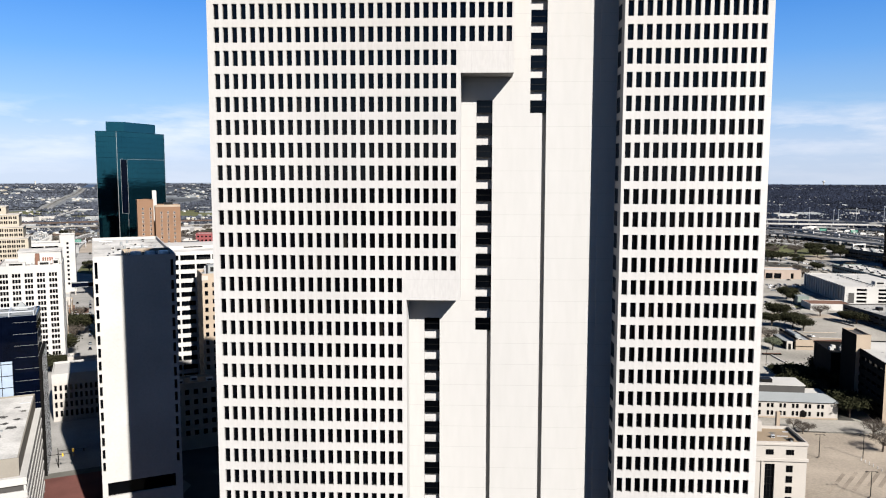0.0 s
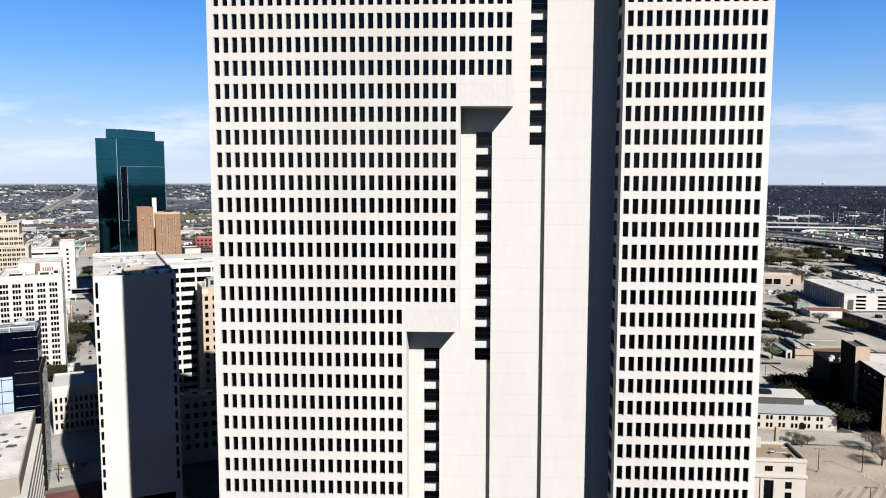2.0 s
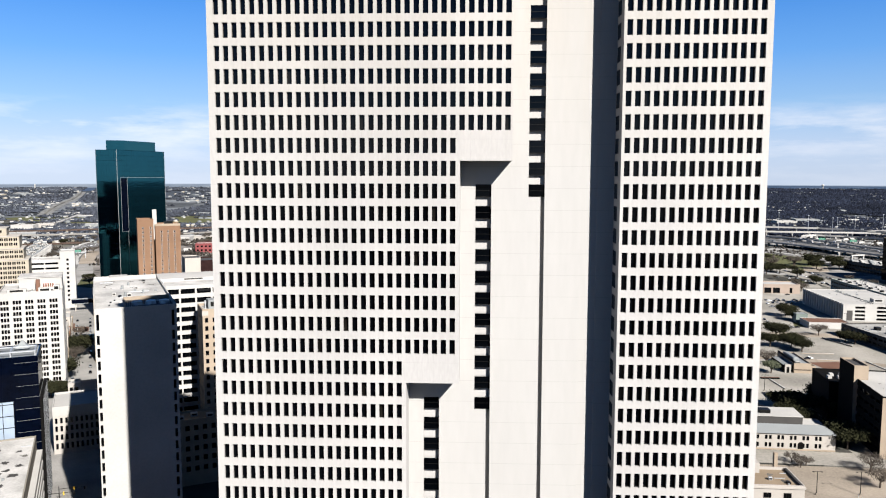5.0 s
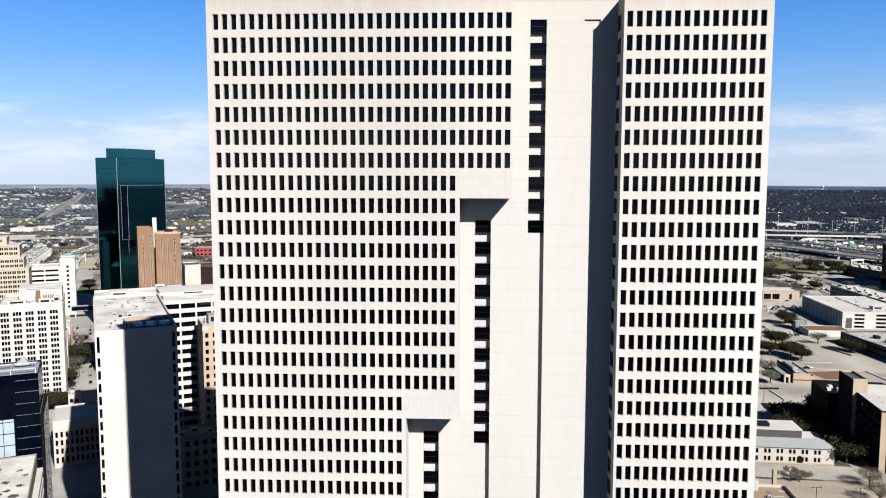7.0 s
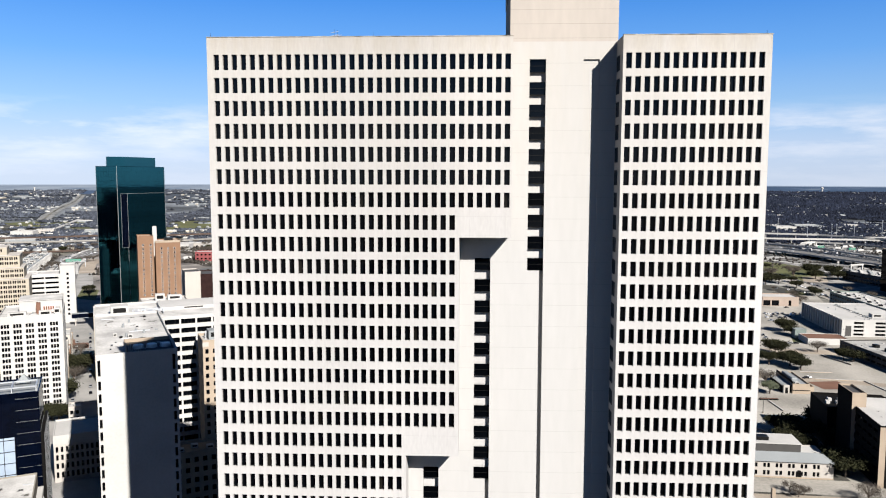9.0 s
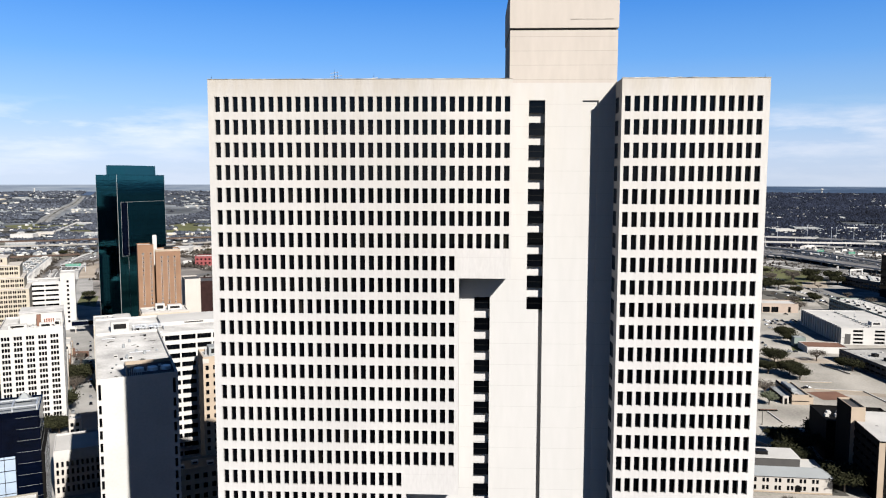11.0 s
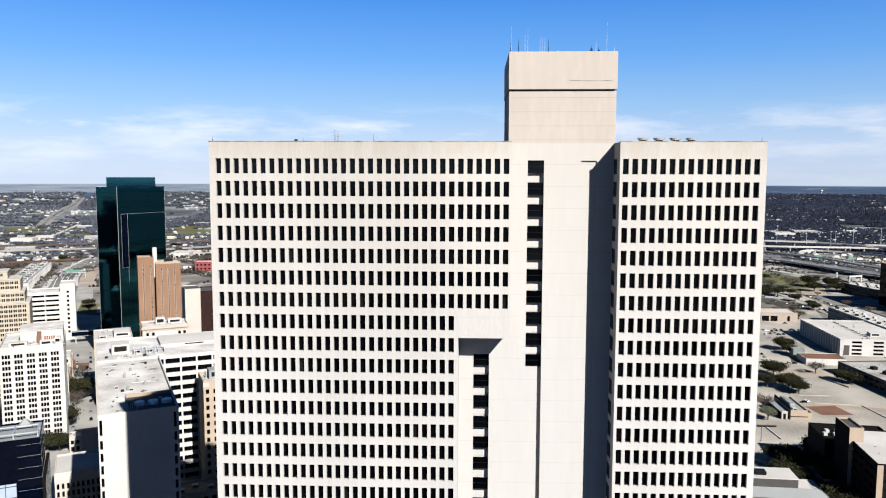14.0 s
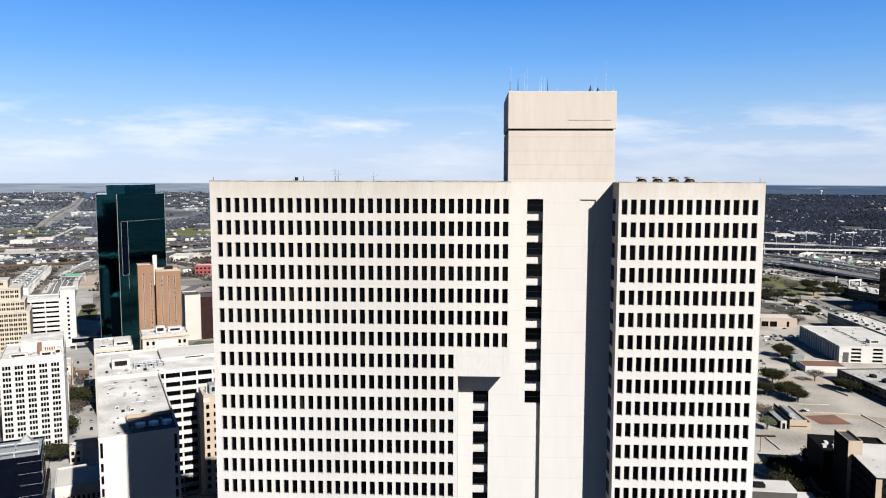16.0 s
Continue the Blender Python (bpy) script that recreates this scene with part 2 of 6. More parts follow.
def window_data(w, h, frame_mat, glass, bars=(1, 1), rim=0.05):
    """A window's mesh, shared by all of its size: a rim and glazing bars round slightly sunk panes."""
    key = (round(w, 3), round(h, 3), frame_mat.name, glass.name, bars)
    if key not in PANES:
        cuts_x = [w * i / bars[0] for i in range(bars[0] + 1)]
        cuts_z = [h * i / bars[1] for i in range(bars[1] + 1)]
        xs = [(a + (rim if i == 0 else rim / 2), b - (rim if i == bars[0] - 1 else rim / 2)) for i, (a, b) in enumerate(zip(cuts_x, cuts_x[1:]))]
        zs = [(a + (rim if i == 0 else rim / 2), b - (rim if i == bars[1] - 1 else rim / 2)) for i, (a, b) in enumerate(zip(cuts_z, cuts_z[1:]))]
        verts, faces, holes = pierced_wall(Matrix.Translation((0, -0.045, 0)), w, 0.0, h, xs, zs, 0.04)
        ids = {(round(p[0], 3), round(p[1], 3), round(p[2], 3)): k for k, p in enumerate(verts)}
        which = [0] * len(faces)
        for a, b, c, d in holes:
            faces.append(tuple(ids[(round(x, 3), -0.005, round(z, 3))] for x, z in ((a, c), (b, c), (b, d), (a, d))))
            which.append(1)
        data = bpy.data.meshes.new("window")
        data.from_pydata([tuple(p) for p in verts], [], faces)
        data.materials.append(frame_mat)
        data.materials.append(glass)
        data.polygons.foreach_set("material_index", which)
        data.update()
        PANES[key] = data
    return PANES[key]


def glaze(parent, place, holes, deep, frame_mat=DARK_FRAME, glass=GLASS, bars=(1, 1), rim=0.035, limit=300, near=lambda h: 0, blinds=0.0):
    """A window in each opening: the first ones (by near) are parts of their own, the rest is joined. blinds: the share with drawn blinds."""
    if blinds:
        lot = random.Random(len(holes))
        drawn = [h for h in holes if lot.random() < blinds * (2.5 if noise.noise(Vector((h[0] * 0.09, h[2] * 0.21, 4.0))) > 0.2 else 0.4)]
        chosen = set(drawn)
        glaze(parent, place, drawn, deep, frame_mat, BLINDS, bars, rim, 40, near)
        holes = [h for h in holes if h not in chosen]
    holes = sorted(holes, key=near)
    for a, b, c, d in holes[:limit]:
        ob = new("window", window_data(b - a, d - c, frame_mat, glass, bars, rim))
        ob.parent = parent
        ob.matrix_basis = place @ Matrix.Translation((a, deep - 0.01, c))
    if holes[limit:]:
        verts, faces, which = [], [], []
        for a, b, c, d in holes[limit:]:
            src = window_data(b - a, d - c, frame_mat, glass, bars, rim)
            n, m = len(verts), place @ Matrix.Translation((a, deep - 0.01, c))
            verts += [m @ p.co for p in src.vertices]
            faces += [tuple(n + k for k in p.vertices) for p in src.polygons]
            which += [p.material_index for p in src.polygons]
        ob = mesh_object("window_field", verts, faces, [frame_mat, glass], which, parent)
        tagged(ob, kind="stuff")


def spans(first, pitch, size, count):
    return [(first + i * pitch, first + i * pitch + size) for i in range(count)]


# ---- ground ----
def hill(r):
    """The land rises very gently far out."""
    return 0.0 if r < 2000 else 50.0 * ((r - 2000) / 2900.0) ** 1.2


rings = [0, 60, 150, 300, 500, 800, 1000, 1200, 1400, 1700, 2000, 2300, 2600, 2900, 3200, 3500, 3800, 4100, 4400, 4650, 4900]
gv, gf = [(CAM_X, CAM_Y, 0.0)], []
for r in rings[1:]:
    for k in range(96):
        a = math.tau * k / 96
        gv.append((CAM_X + r * math.cos(a), CAM_Y + r * math.sin(a), hill(r)))
for k in range(96):
    gf.append((0, 1 + k, 1 + (k + 1) % 96))
for i in range(len(rings) - 2):
    for k in range(96):
        a, b = 1 + i * 96, 1 + (i + 1) * 96
        gf.append((a + k, b + k, b + (k + 1) % 96, a + (k + 1) % 96))
GROUND = material("city_ground", (0.048, 0.046, 0.04), 0.95, vary=0.4, scale=0.02, fine=8)
# distance haze is put into the far land colours as blue
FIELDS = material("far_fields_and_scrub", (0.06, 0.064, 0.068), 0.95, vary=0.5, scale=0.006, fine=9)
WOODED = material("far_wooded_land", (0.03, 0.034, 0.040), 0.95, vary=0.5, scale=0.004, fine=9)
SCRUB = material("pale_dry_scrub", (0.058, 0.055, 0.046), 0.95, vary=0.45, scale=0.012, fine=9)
FAR_HAZE = material("blue_grey_ridge", (0.03, 0.045, 0.075), 0.95, vary=0.55, scale=0.004, fine=9)


DIRT = material("pale_dirt_and_gravel", (0.1, 0.091, 0.082), 0.95, vary=0.5, scale=0.03, fine=10)
VERGE = material("paved_and_dirt_road_verge", (0.1, 0.096, 0.09), 0.95, vary=0.5, scale=0.03, fine=10)


def patchwork(m, size, low, high):
    """Breaks a surface into plots of uneven shade, size metres across."""
    n, l = m.node_tree.nodes, m.node_tree.links
    b = n["Principled BSDF"]
    src = b.inputs["Base Color"].links[0].from_socket
    co, vor, sep, rng_, mul = n.new("ShaderNodeTexCoord"), n.new("ShaderNodeTexVoronoi"), n.new("ShaderNodeSeparateColor"), n.new("ShaderNodeMapRange"), n.new("ShaderNodeVectorMath")
    vor.distance, vor.inputs["Scale"].default_value = "CHEBYCHEV", 1.0 / size
    l.new(co.outputs["Object"], vor.inputs["Vector"])
    l.new(vor.outputs["Color"], sep.inputs[0])
    rng_.inputs["To Min"].default_value, rng_.inputs["To Max"].default_value = low, high
    l.new(sep.outputs[0], rng_.inputs[0])
    mul.operation = "SCALE"
    l.new(src, mul.inputs[0])
    l.new(rng_.outputs[0], mul.inputs["Scale"])
    l.new(mul.outputs[0], b.inputs["Base Color"])


patchwork(GROUND, 34.0, 0.45, 1.9)
patchwork(SCRUB, 55.0, 0.35, 1.7)
patchwork(DIRT, 42.0, 0.3, 1.5)
patchwork(VERGE, 26.0, 0.12, 1.9)
patchwork(FIELDS, 140.0, 0.3, 1.9)


def cover(q):
    """Which cover the land has, by how far out it lies; haze is in the outer colours."""
    r = max(math.dist(gv[k][:2], (CAM_X, CAM_Y)) for k in q)
    # out of view, dark cover is added to dim mirror reflections and ground bounce
    if r > 400 and not -0.75 < math.atan2(gv[q[1]][0] - CAM_X, gv[q[1]][1] - CAM_Y) < 0.56:
        return 2
    if gv[q[1]][0] > 0 and 1000 < r < 1750:
        return 6
    if gv[q[1]][0] < 0 and 820 < r < 1450:
        return 5
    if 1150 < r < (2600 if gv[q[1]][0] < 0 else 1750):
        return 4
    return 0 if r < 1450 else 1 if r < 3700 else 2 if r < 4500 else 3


tagged(mesh_object("ground", gv, gf, [GROUND, FIELDS, WOODED, FAR_HAZE, SCRUB, DIRT, VERGE], [cover(q) for q in gf]), "grey and tan city ground running out to dark haze-tinted wooded land", "ground", kind="structure")

# ---- unseen plain blocks close the city behind the climb, added to cut ambient light ----
def unseen_blocker(x, y, w, d, h, turn=0.0):
    ob = box("unseen_blocker", -w / 2, w / 2, -d / 2, d / 2, 0.0, h, CLOSING, None, "", frame_at(x, y, 0, turn), 0.3)
    tagged(ob, "plain grey-brown unseen block added to cut sky and ground light", "building", "closing blocks", "structure")


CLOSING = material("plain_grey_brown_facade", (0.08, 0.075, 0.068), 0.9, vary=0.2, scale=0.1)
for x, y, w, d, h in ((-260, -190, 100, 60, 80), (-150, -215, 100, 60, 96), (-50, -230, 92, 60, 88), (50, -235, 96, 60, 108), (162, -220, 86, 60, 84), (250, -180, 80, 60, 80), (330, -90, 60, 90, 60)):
    unseen_blocker(x, y, w, d, h)

# ---- the tower ----
STOREY, PITCH, TOP = 3.66, 1.4637, 150.0
WIN_W, WIN_H, REVEAL = 0.9, 2.43, 0.55
CORE_Y, BACK_Y, ROOF_Z, ROWS = 5.0, 32.0, 152.68, 39


def hull(x0, x1, y0, y1, z0, z1, front=False):
    """The faces of a body, without its front unless asked for."""
    v = [Vector(p) for p in ((x0, y0, z0), (x1, y0, z0), (x1, y0, z1), (x0, y0, z1), (x0, y1, z0), (x1, y1, z0), (x1, y1, z1), (x0, y1, z1))]
    f = [(0, 3, 7, 4), (1, 5, 6, 2), (5, 4, 7, 6), (3, 2, 6, 7), (0, 4, 5, 1)]
    return v, f + ([(0, 1, 2, 3)] if front else [])


def build_tower():
    tower = thing("office_tower", "forty-storey pale concrete office tower with stepped wings and dark windows", "tower")
    zs = [(TOP - j * STOREY - WIN_H, TOP - j * STOREY) for j in range(ROWS)]
    CX = CAM_X

    def wing(name, x0, x1, first, y, count, rows, z0, z1):
        """A wing's body with its windows."""
        place = Matrix.Translation((x0, y, 0))
        v, f, holes = pierced_wall(place, x1 - x0, z0, z1, spans(first - x0, PITCH, WIN_W, count), [zs[j] for j in rows], REVEAL)
        n = len(v)
        hv, hf = hull(x0, x1, y, BACK_Y, z0, z1)
        v, f = v + hv, f + [tuple(n + k for k in q) for q in hf]
        mesh_object(name, v, f, [CONCRETE], None, tower)
        glaze(tower, place, holes, REVEAL, limit=80, blinds=0.025, near=lambda h: abs(h[2] - 125) + 0.3 * abs(h[0] + x0 - CX))

    def left_wing():
        place = Matrix.Translation((-1.39, 0, 0))
        for name, x1, count, rows, z0, z1, cols in (("upper_wing_wall", 47.75, 33, range(0, 8), 120.74, ROOF_Z, 27),
                                                    ("middle_wing_wall", 39.34, 27, range(8, 18), 84.14, 120.74, 21),
                                                    ("lower_wing_wall", 30.58, 21, range(18, ROWS), 0.0, 84.14, 21)):
            last = len(rows) - 1
            v, f, holes = pierced_wall(place, x1 + 1.39, z0, z1, spans(1.07, PITCH, WIN_W, count), [zs[j] for j in rows], REVEAL,
                                       lambda i, j: j == last and i >= cols)
            n = len(v)
            hv, hf = hull(-1.39, x1, 0, BACK_Y, z0, z1)
            for p in hv:
                if p.x < 0 and p.y > 1:
                    p.x = 17.0  # the end wall runs back at a slant
            mesh_object(name, v + hv, f + [tuple(n + k for k in q) for q in hf], [CONCRETE], None, tower)
            glaze(tower, place, holes, REVEAL, limit=50, blinds=0.025, near=lambda h: abs(h[2] - 125) + 0.3 * abs(h[0] - CX))
    left_wing()
    wing("side_wing_wall", 64.9, 87.85, 65.39, -0.42, 15, range(0, ROWS), 0.0, ROOF_Z)
    # windows in the side wing's flank, which faces the core
    flank = Matrix.Translation((64.9 - 0.006, 4.9, 0)) @ Matrix.Rotation(radians(-90), 4, "Z")
    holes = [(0.5, 2.9, zs[j][0], zs[j][1]) for j in range(0, 28)]
    glaze(tower, flank, holes, 0.0)
    # the core: a recessed face with sunk strips of wide windows, each strip running on down as a groove
    strips = [(50.72, 53.4, 0, 10), (41.87, 44.52, 9, 20), (33.15, 35.8, 19, 30)]
    v, f = [], []

    def face(x0, x1, y, z0, z1):
        n = len(v)
        v.extend([Vector((x0, y, z0)), Vector((x1, y, z0)), Vector((x1, y, z1)), Vector((x0, y, z1))])
        f.append((n, n + 1, n + 2, n + 3))

    def sunk(x0, x1, z0, z1, deep):
        """A sunk channel in the core's face."""
        n, a, b = len(v), CORE_Y, CORE_Y + deep
        v.extend(Vector(p) for p in ((x0, a, z0), (x1, a, z0), (x1, a, z1), (x0, a, z1), (x0, b, z0), (x1, b, z0), (x1, b, z1), (x0, b, z1)))
        f.extend(tuple(n + k for k in q) for q in ((0, 3, 7, 4), (1, 5, 6, 2), (3, 2, 6, 7), (0, 4, 5, 1), (4, 5, 6, 7)))
    DEEP = 1.05
    tops = [TOP - 0.15 - j * STOREY for j in range(ROWS)]
    edges = [28.0]
    for x0, x1, j0, j1 in sorted(strips):
        zt, zb, xg = tops[j0], tops[j1 - 1] - 2.1, x1 - 0.66
        face(edges[-1], x0, CORE_Y, 0, ROOF_Z)
        face(x0, x1, CORE_Y, zt, ROOF_Z)
        face(x0, xg, CORE_Y, 0, zb)
        sunk(x0, x1, zb, zt, DEEP)
        sunk(xg, x1, 0, zb, DEEP)
        edges.append(x1)
        for j in range(j0, j1):
            ob = new("strip_window", window_data(x1 - x0 - 0.02, 2.1, DARK_FRAME, GLASS, (1, 2), 0.06))
            ob.parent = tower
            ob.location = (x0 + 0.01, CORE_Y + 0.45, tops[j] - 2.1)
            # the pale spandrel below each window stands between window and channel floor
            if j < j1 - 1:
                box("spandrel", x0 + 0.01, x1 - 0.01, CORE_Y + 0.98, CORE_Y + 1.04, tops[j + 1] + 0.01, tops[j] - 2.11, CONCRETE, tower)
    face(53.4, 59.53, CORE_Y, 0, ROOF_Z)
    face(59.53, 62.15, CORE_Y, 149.8, ROOF_Z)
    sunk(59.53, 62.15, 0, 149.8, 0.3)
    face(62.15, 65.4, CORE_Y, 0, ROOF_Z)
    n = len(v)
    hv, hf = hull(28.0, 65.4, CORE_Y, BACK_Y + 1, 0, ROOF_Z)
    bm = bmesh.new()
    made = [bm.verts.new(p) for p in v + hv]
    for q in f + [tuple(n + k for k in q) for q in hf]:
        bm.faces.new([made[k] for k in q])
    bmesh.ops.remove_doubles(bm, verts=bm.verts[:], dist=0.001)
    part("core_wall", bm, CORE, tower)
    # lift house above the roof: a plain shaft, a shadow gap and a slightly wider box
    box("lift_house_shaft", 47.45, 65.08, CORE_Y + 0.02, 24.0, ROOF_Z - 0.4, 161.15, LIFT, tower, bevel=0.04)
    box("shadow_gap", 47.9, 64.7, CORE_Y + 0.2, 23.5, 161.13, 161.5, DARK_FRAME, tower)
    box("lift_house_top", 47.38, 65.19, CORE_Y - 0.07, 24.4, 161.48, 167.6, LIFT_TOP, tower, bevel=0.05)
    box("lift_house_panel", 57.3, 64.3, CORE_Y - 0.11, CORE_Y - 0.075, 162.85, 162.93, COPING, tower)
    # parapet copings and the flashing line below them
    for name, x0, x1, y in (("coping", -1.44, 47.79, -0.05), ("coping", 64.85, 87.9, -0.47)):
        box(name, x0, x1, y, y + 0.45, ROOF_Z, ROOF_Z + 0.14, COPING, tower, bevel=0.02)
    return tower


build_tower()


def rod(bm, a, b, r0, r1, sides=6):
    a, b = Vector(a), Vector(b)
    m = (b - a).to_track_quat("Z", "Y").to_matrix().to_4x4()
    bmesh.ops.create_cone(bm, cap_ends=True, segments=sides, radius1=r0, radius2=r1, depth=(b - a).length, matrix=Matrix.Translation((a + b) / 2) @ m)


def mast(x, y, z, h, r=0.06, arms=0, legs=0, mat=STEEL):
    ob = thing("antenna", "thin grey antenna mast on the tower roof", "antenna", "roof antennas", at=(x, y, z))
    bm = bmesh.new()
    rod(bm, (0, 0, 0), (0, 0, h * 0.5), r, r * 0.8)
    rod(bm, (0, 0, h * 0.5), (0, 0, h), r * 0.7, r * 0.3)
    part("pole", bm, mat, ob)
    bm = bmesh.new()
    add_box(bm, -0.3, 0.3, -0.3, 0.3, 0, 0.12, bevel=0.02)
    part("base_plate", bm, STEEL, ob)
    for k in range(arms):
        bm = bmesh.new()
        zz = h * (0.55 + 0.2 * k)
        rod(bm, (-0.7, 0, zz), (0.7, 0, zz + 0.25), 0.04, 0.04)
        part("cross_arm", bm, STEEL, ob)
    for k in range(legs):
        bm = bmesh.new()
        rod(bm, (0, 0, h * 0.7), (0.5 * math.cos(2.1 * k), 0.5 * math.sin(2.1 * k), 0), 0.05, 0.05)
        part("leg", bm, mat, ob)
    return ob


for x, y, h, r, arms, legs, mat in ((47.7, 6.0, 1.9, 0.07, 0, 0, DARK_FRAME), (47.8, 6.6, 4.2, 0.03, 0, 0, STEEL), (49.0, 6.0, 2.2, 0.08, 0, 0, DARK_FRAME), (50.1, 7.0, 3.3, 0.035, 0, 0, STEEL),
                                    (50.9, 12.0, 5.0, 0.03, 0, 0, STEEL), (52.6, 7.0, 2.5, 0.035, 0, 0, STEEL), (53.0, 7.4, 2.7, 0.035, 0, 0, STEEL), (53.4, 7.0, 2.6, 0.035, 0, 0, STEEL),
                                    (54.0, 7.0, 2.3, 0.06, 0, 0, DARK_FRAME), (55.8, 9.0, 1.2, 0.05, 0, 0, STEEL), (61.1, 7.0, 1.3, 0.08, 0, 3, DARK_FRAME), (61.8, 6.6, 2.4, 0.04, 0, 0, STEEL),
                                    (62.5, 8.0, 1.2, 0.08, 0, 3, DARK_FRAME), (63.5, 6.2, 5.0, 0.035, 0, 0, STEEL), (64.7, 6.0, 1.0, 0.05, 0, 0, STEEL)):
    mast(x, y, 167.6, h, r, arms, legs, mat)
for x, y, h, arms in ((-0.9, 0.6, 1.0, 0), (87.2, 0.4, 1.0, 0), (18.2, 6.0, 2.6, 2), (18.9, 5.0, 2.2, 1), (24.8, 6.0, 1.9, 1), (13.0, 5.0, 1.1, 0)):
    mast(x, y, ROOF_Z - 0.2, h, 0.05, arms, 0, DARK_FRAME)


def roof_fan(x, y):
    ob = thing("cooling_fan", "round grey rooftop cooling fan with a white cowl", "cooling unit", "roof cooling fans", at=(x, y, ROOF_Z - 0.1))
    bm = bmesh.new()
    bmesh.ops.create_cone(bm, cap_ends=True, segments=20, radius1=0.95, radius2=0.75, depth=0.5, matrix=Matrix.Translation((0, 0, 0.25)))
    part("body", bm, DARK_FRAME, ob)
    bm = bmesh.new()
    bmesh.ops.create_cone(bm, cap_ends=True, segments=20, radius1=0.85, radius2=0.95, depth=0.35, matrix=Matrix.Translation((0, 0, 0.85)))
    part("cowl", bm, STEEL, ob)
    bm = bmesh.new()
    bmesh.ops.create_cone(bm, cap_ends=True, segments=16, radius1=0.6, radius2=0.6, depth=0.25, matrix=Matrix.Translation((0, 0, 0.58)))
    part("throat", bm, DARK_FRAME, ob)


for k in range(4):
    roof_fan(69.8 + 2.65 * k, 6.0)
low_unit = thing("duct_run", "low grey duct run along the roof edge", "duct", at=(6.5, 6.0, ROOF_Z - 0.1))
box("duct", 0, 4.4, 0, 1.0, 0.1, 0.42, STEEL, low_unit, bevel=0.05)
box("cap", 4.7, 5.2, 0.2, 0.8, 0.1, 0.8, DARK_FRAME, low_unit, bevel=0.05)


# ---- the city: helpers ----
BLUE = material("teal_mirror_glass", (0.021, 0.108, 0.134), 0.04, 1.0, vary=0.25, scale=0.05)
ripple, ripple_map, ripple_bump, ripple_co = [BLUE.node_tree.nodes.new("ShaderNode" + k) for k in ("TexNoise", "Mapping", "Bump", "TexCoord")]
ripple_map.inputs["Scale"].default_value = (0.22, 0.22, 0.9)
ripple.inputs["Scale"].default_value, ripple.inputs["Detail"].default_value = 1.0, 3
ripple_bump.inputs["Strength"].default_value, ripple_bump.inputs["Distance"].default_value = 0.5, 0.014
for u, v in ((ripple_co.outputs["Object"], ripple_map.inputs[0]), (ripple_map.outputs[0], ripple.inputs[0]), (ripple.outputs[0], ripple_bump.inputs["Height"]),
             (ripple_bump.outputs[0], BLUE.node_tree.nodes["Principled BSDF"].inputs["Normal"])):
    BLUE.node_tree.links.new(u, v)
NAVY = material("black_mirror_glass", (0.0008, 0.0016, 0.005), 0.05, vary=0.3, spread=0.4, spec=0.05)
PALE_GLASS = material("pale_reflective_glass", (0.162, 0.195, 0.238), 0.15, vary=0.1, spread=0.2)
WHITE = material("white_concrete", (0.24, 0.232, 0.218), 0.9, vary=0.14, scale=0.15, fine=10, bump=0.1)
CREAM = material("cream_limestone", (0.215, 0.198, 0.178), 0.9, vary=0.1, scale=0.2, fine=10, bump=0.15)
BRICK = material("orange_brick", (0.112, 0.066, 0.041), 0.9, vary=0.14, scale=0.3, fine=14, bump=0.2)
TAN = material("tan_brick", (0.185, 0.149, 0.113), 0.9, vary=0.12, scale=0.3, fine=12, bump=0.2)
BUFF = material("buff_terracotta", (0.2, 0.177, 0.14), 0.9, vary=0.12, scale=0.3, fine=12, bump=0.15)
RED = material("red_painted_metal", (0.095, 0.011, 0.011), 0.7, vary=0.1)
GREY = material("grey_metal_roof", (0.108, 0.114, 0.114), 0.7, vary=0.15, scale=0.2, streak=0.3)
GRAVEL = material("tan_roof_gravel", (0.141, 0.108, 0.075), 0.95, vary=0.2, scale=0.2, fine=20, bump=0.2)
DARK_WALL = material("dark_brown_panel", (0.018, 0.016, 0.014), 0.8, vary=0.2)
# for black walls and doors; also puts shade into walls that lie dark
BLACK_WALL = material("near_black_brown_cladding", (0.0028, 0.0025, 0.0022), 0.85, vary=0.3, scale=0.2)
RUST = material("red_brown_roof", (0.085, 0.046, 0.032), 0.9, vary=0.2, scale=0.2)
GREEN_WALL = material("grey_green_panel", (0.075, 0.092, 0.081), 0.8, vary=0.15, scale=0.2)
ASPHALT = material("worn_asphalt", (0.059, 0.058, 0.056), 0.95, vary=0.25, scale=0.06, fine=14)
PAVING = material("pale_concrete_paving", (0.17, 0.158, 0.138), 0.95, vary=0.42, scale=0.07, fine=10)
LOT = material("tan_lot_surface", (0.168, 0.142, 0.113), 0.95, vary=0.34, scale=0.09, fine=12)
BRICK_ROAD = material("maroon_brick_paving", (0.071, 0.03, 0.025), 0.9, vary=0.25, scale=0.3, fine=20)
GRASS = material("dry_winter_grass", (0.055, 0.056, 0.026), 1.0, vary=0.35, scale=0.04, fine=14)
DECK = material("freeway_concrete", (0.235, 0.226, 0.212), 0.9, vary=0.15, scale=0.05, fine=10)
BARK = material("grey_brown_bark", (0.07, 0.055, 0.045), 0.95, vary=0.3)
LEAF = material("dark_oak_leaves", (0.0125, 0.0128, 0.006), 0.9, vary=0.45, scale=0.6)
TWIG = material("bare_winter_twigs", (0.045, 0.038, 0.031), 0.95, vary=0.4, scale=0.6)
# the blue in the woods' colour stands for distance haze
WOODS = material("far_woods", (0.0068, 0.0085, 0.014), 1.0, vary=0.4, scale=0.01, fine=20)
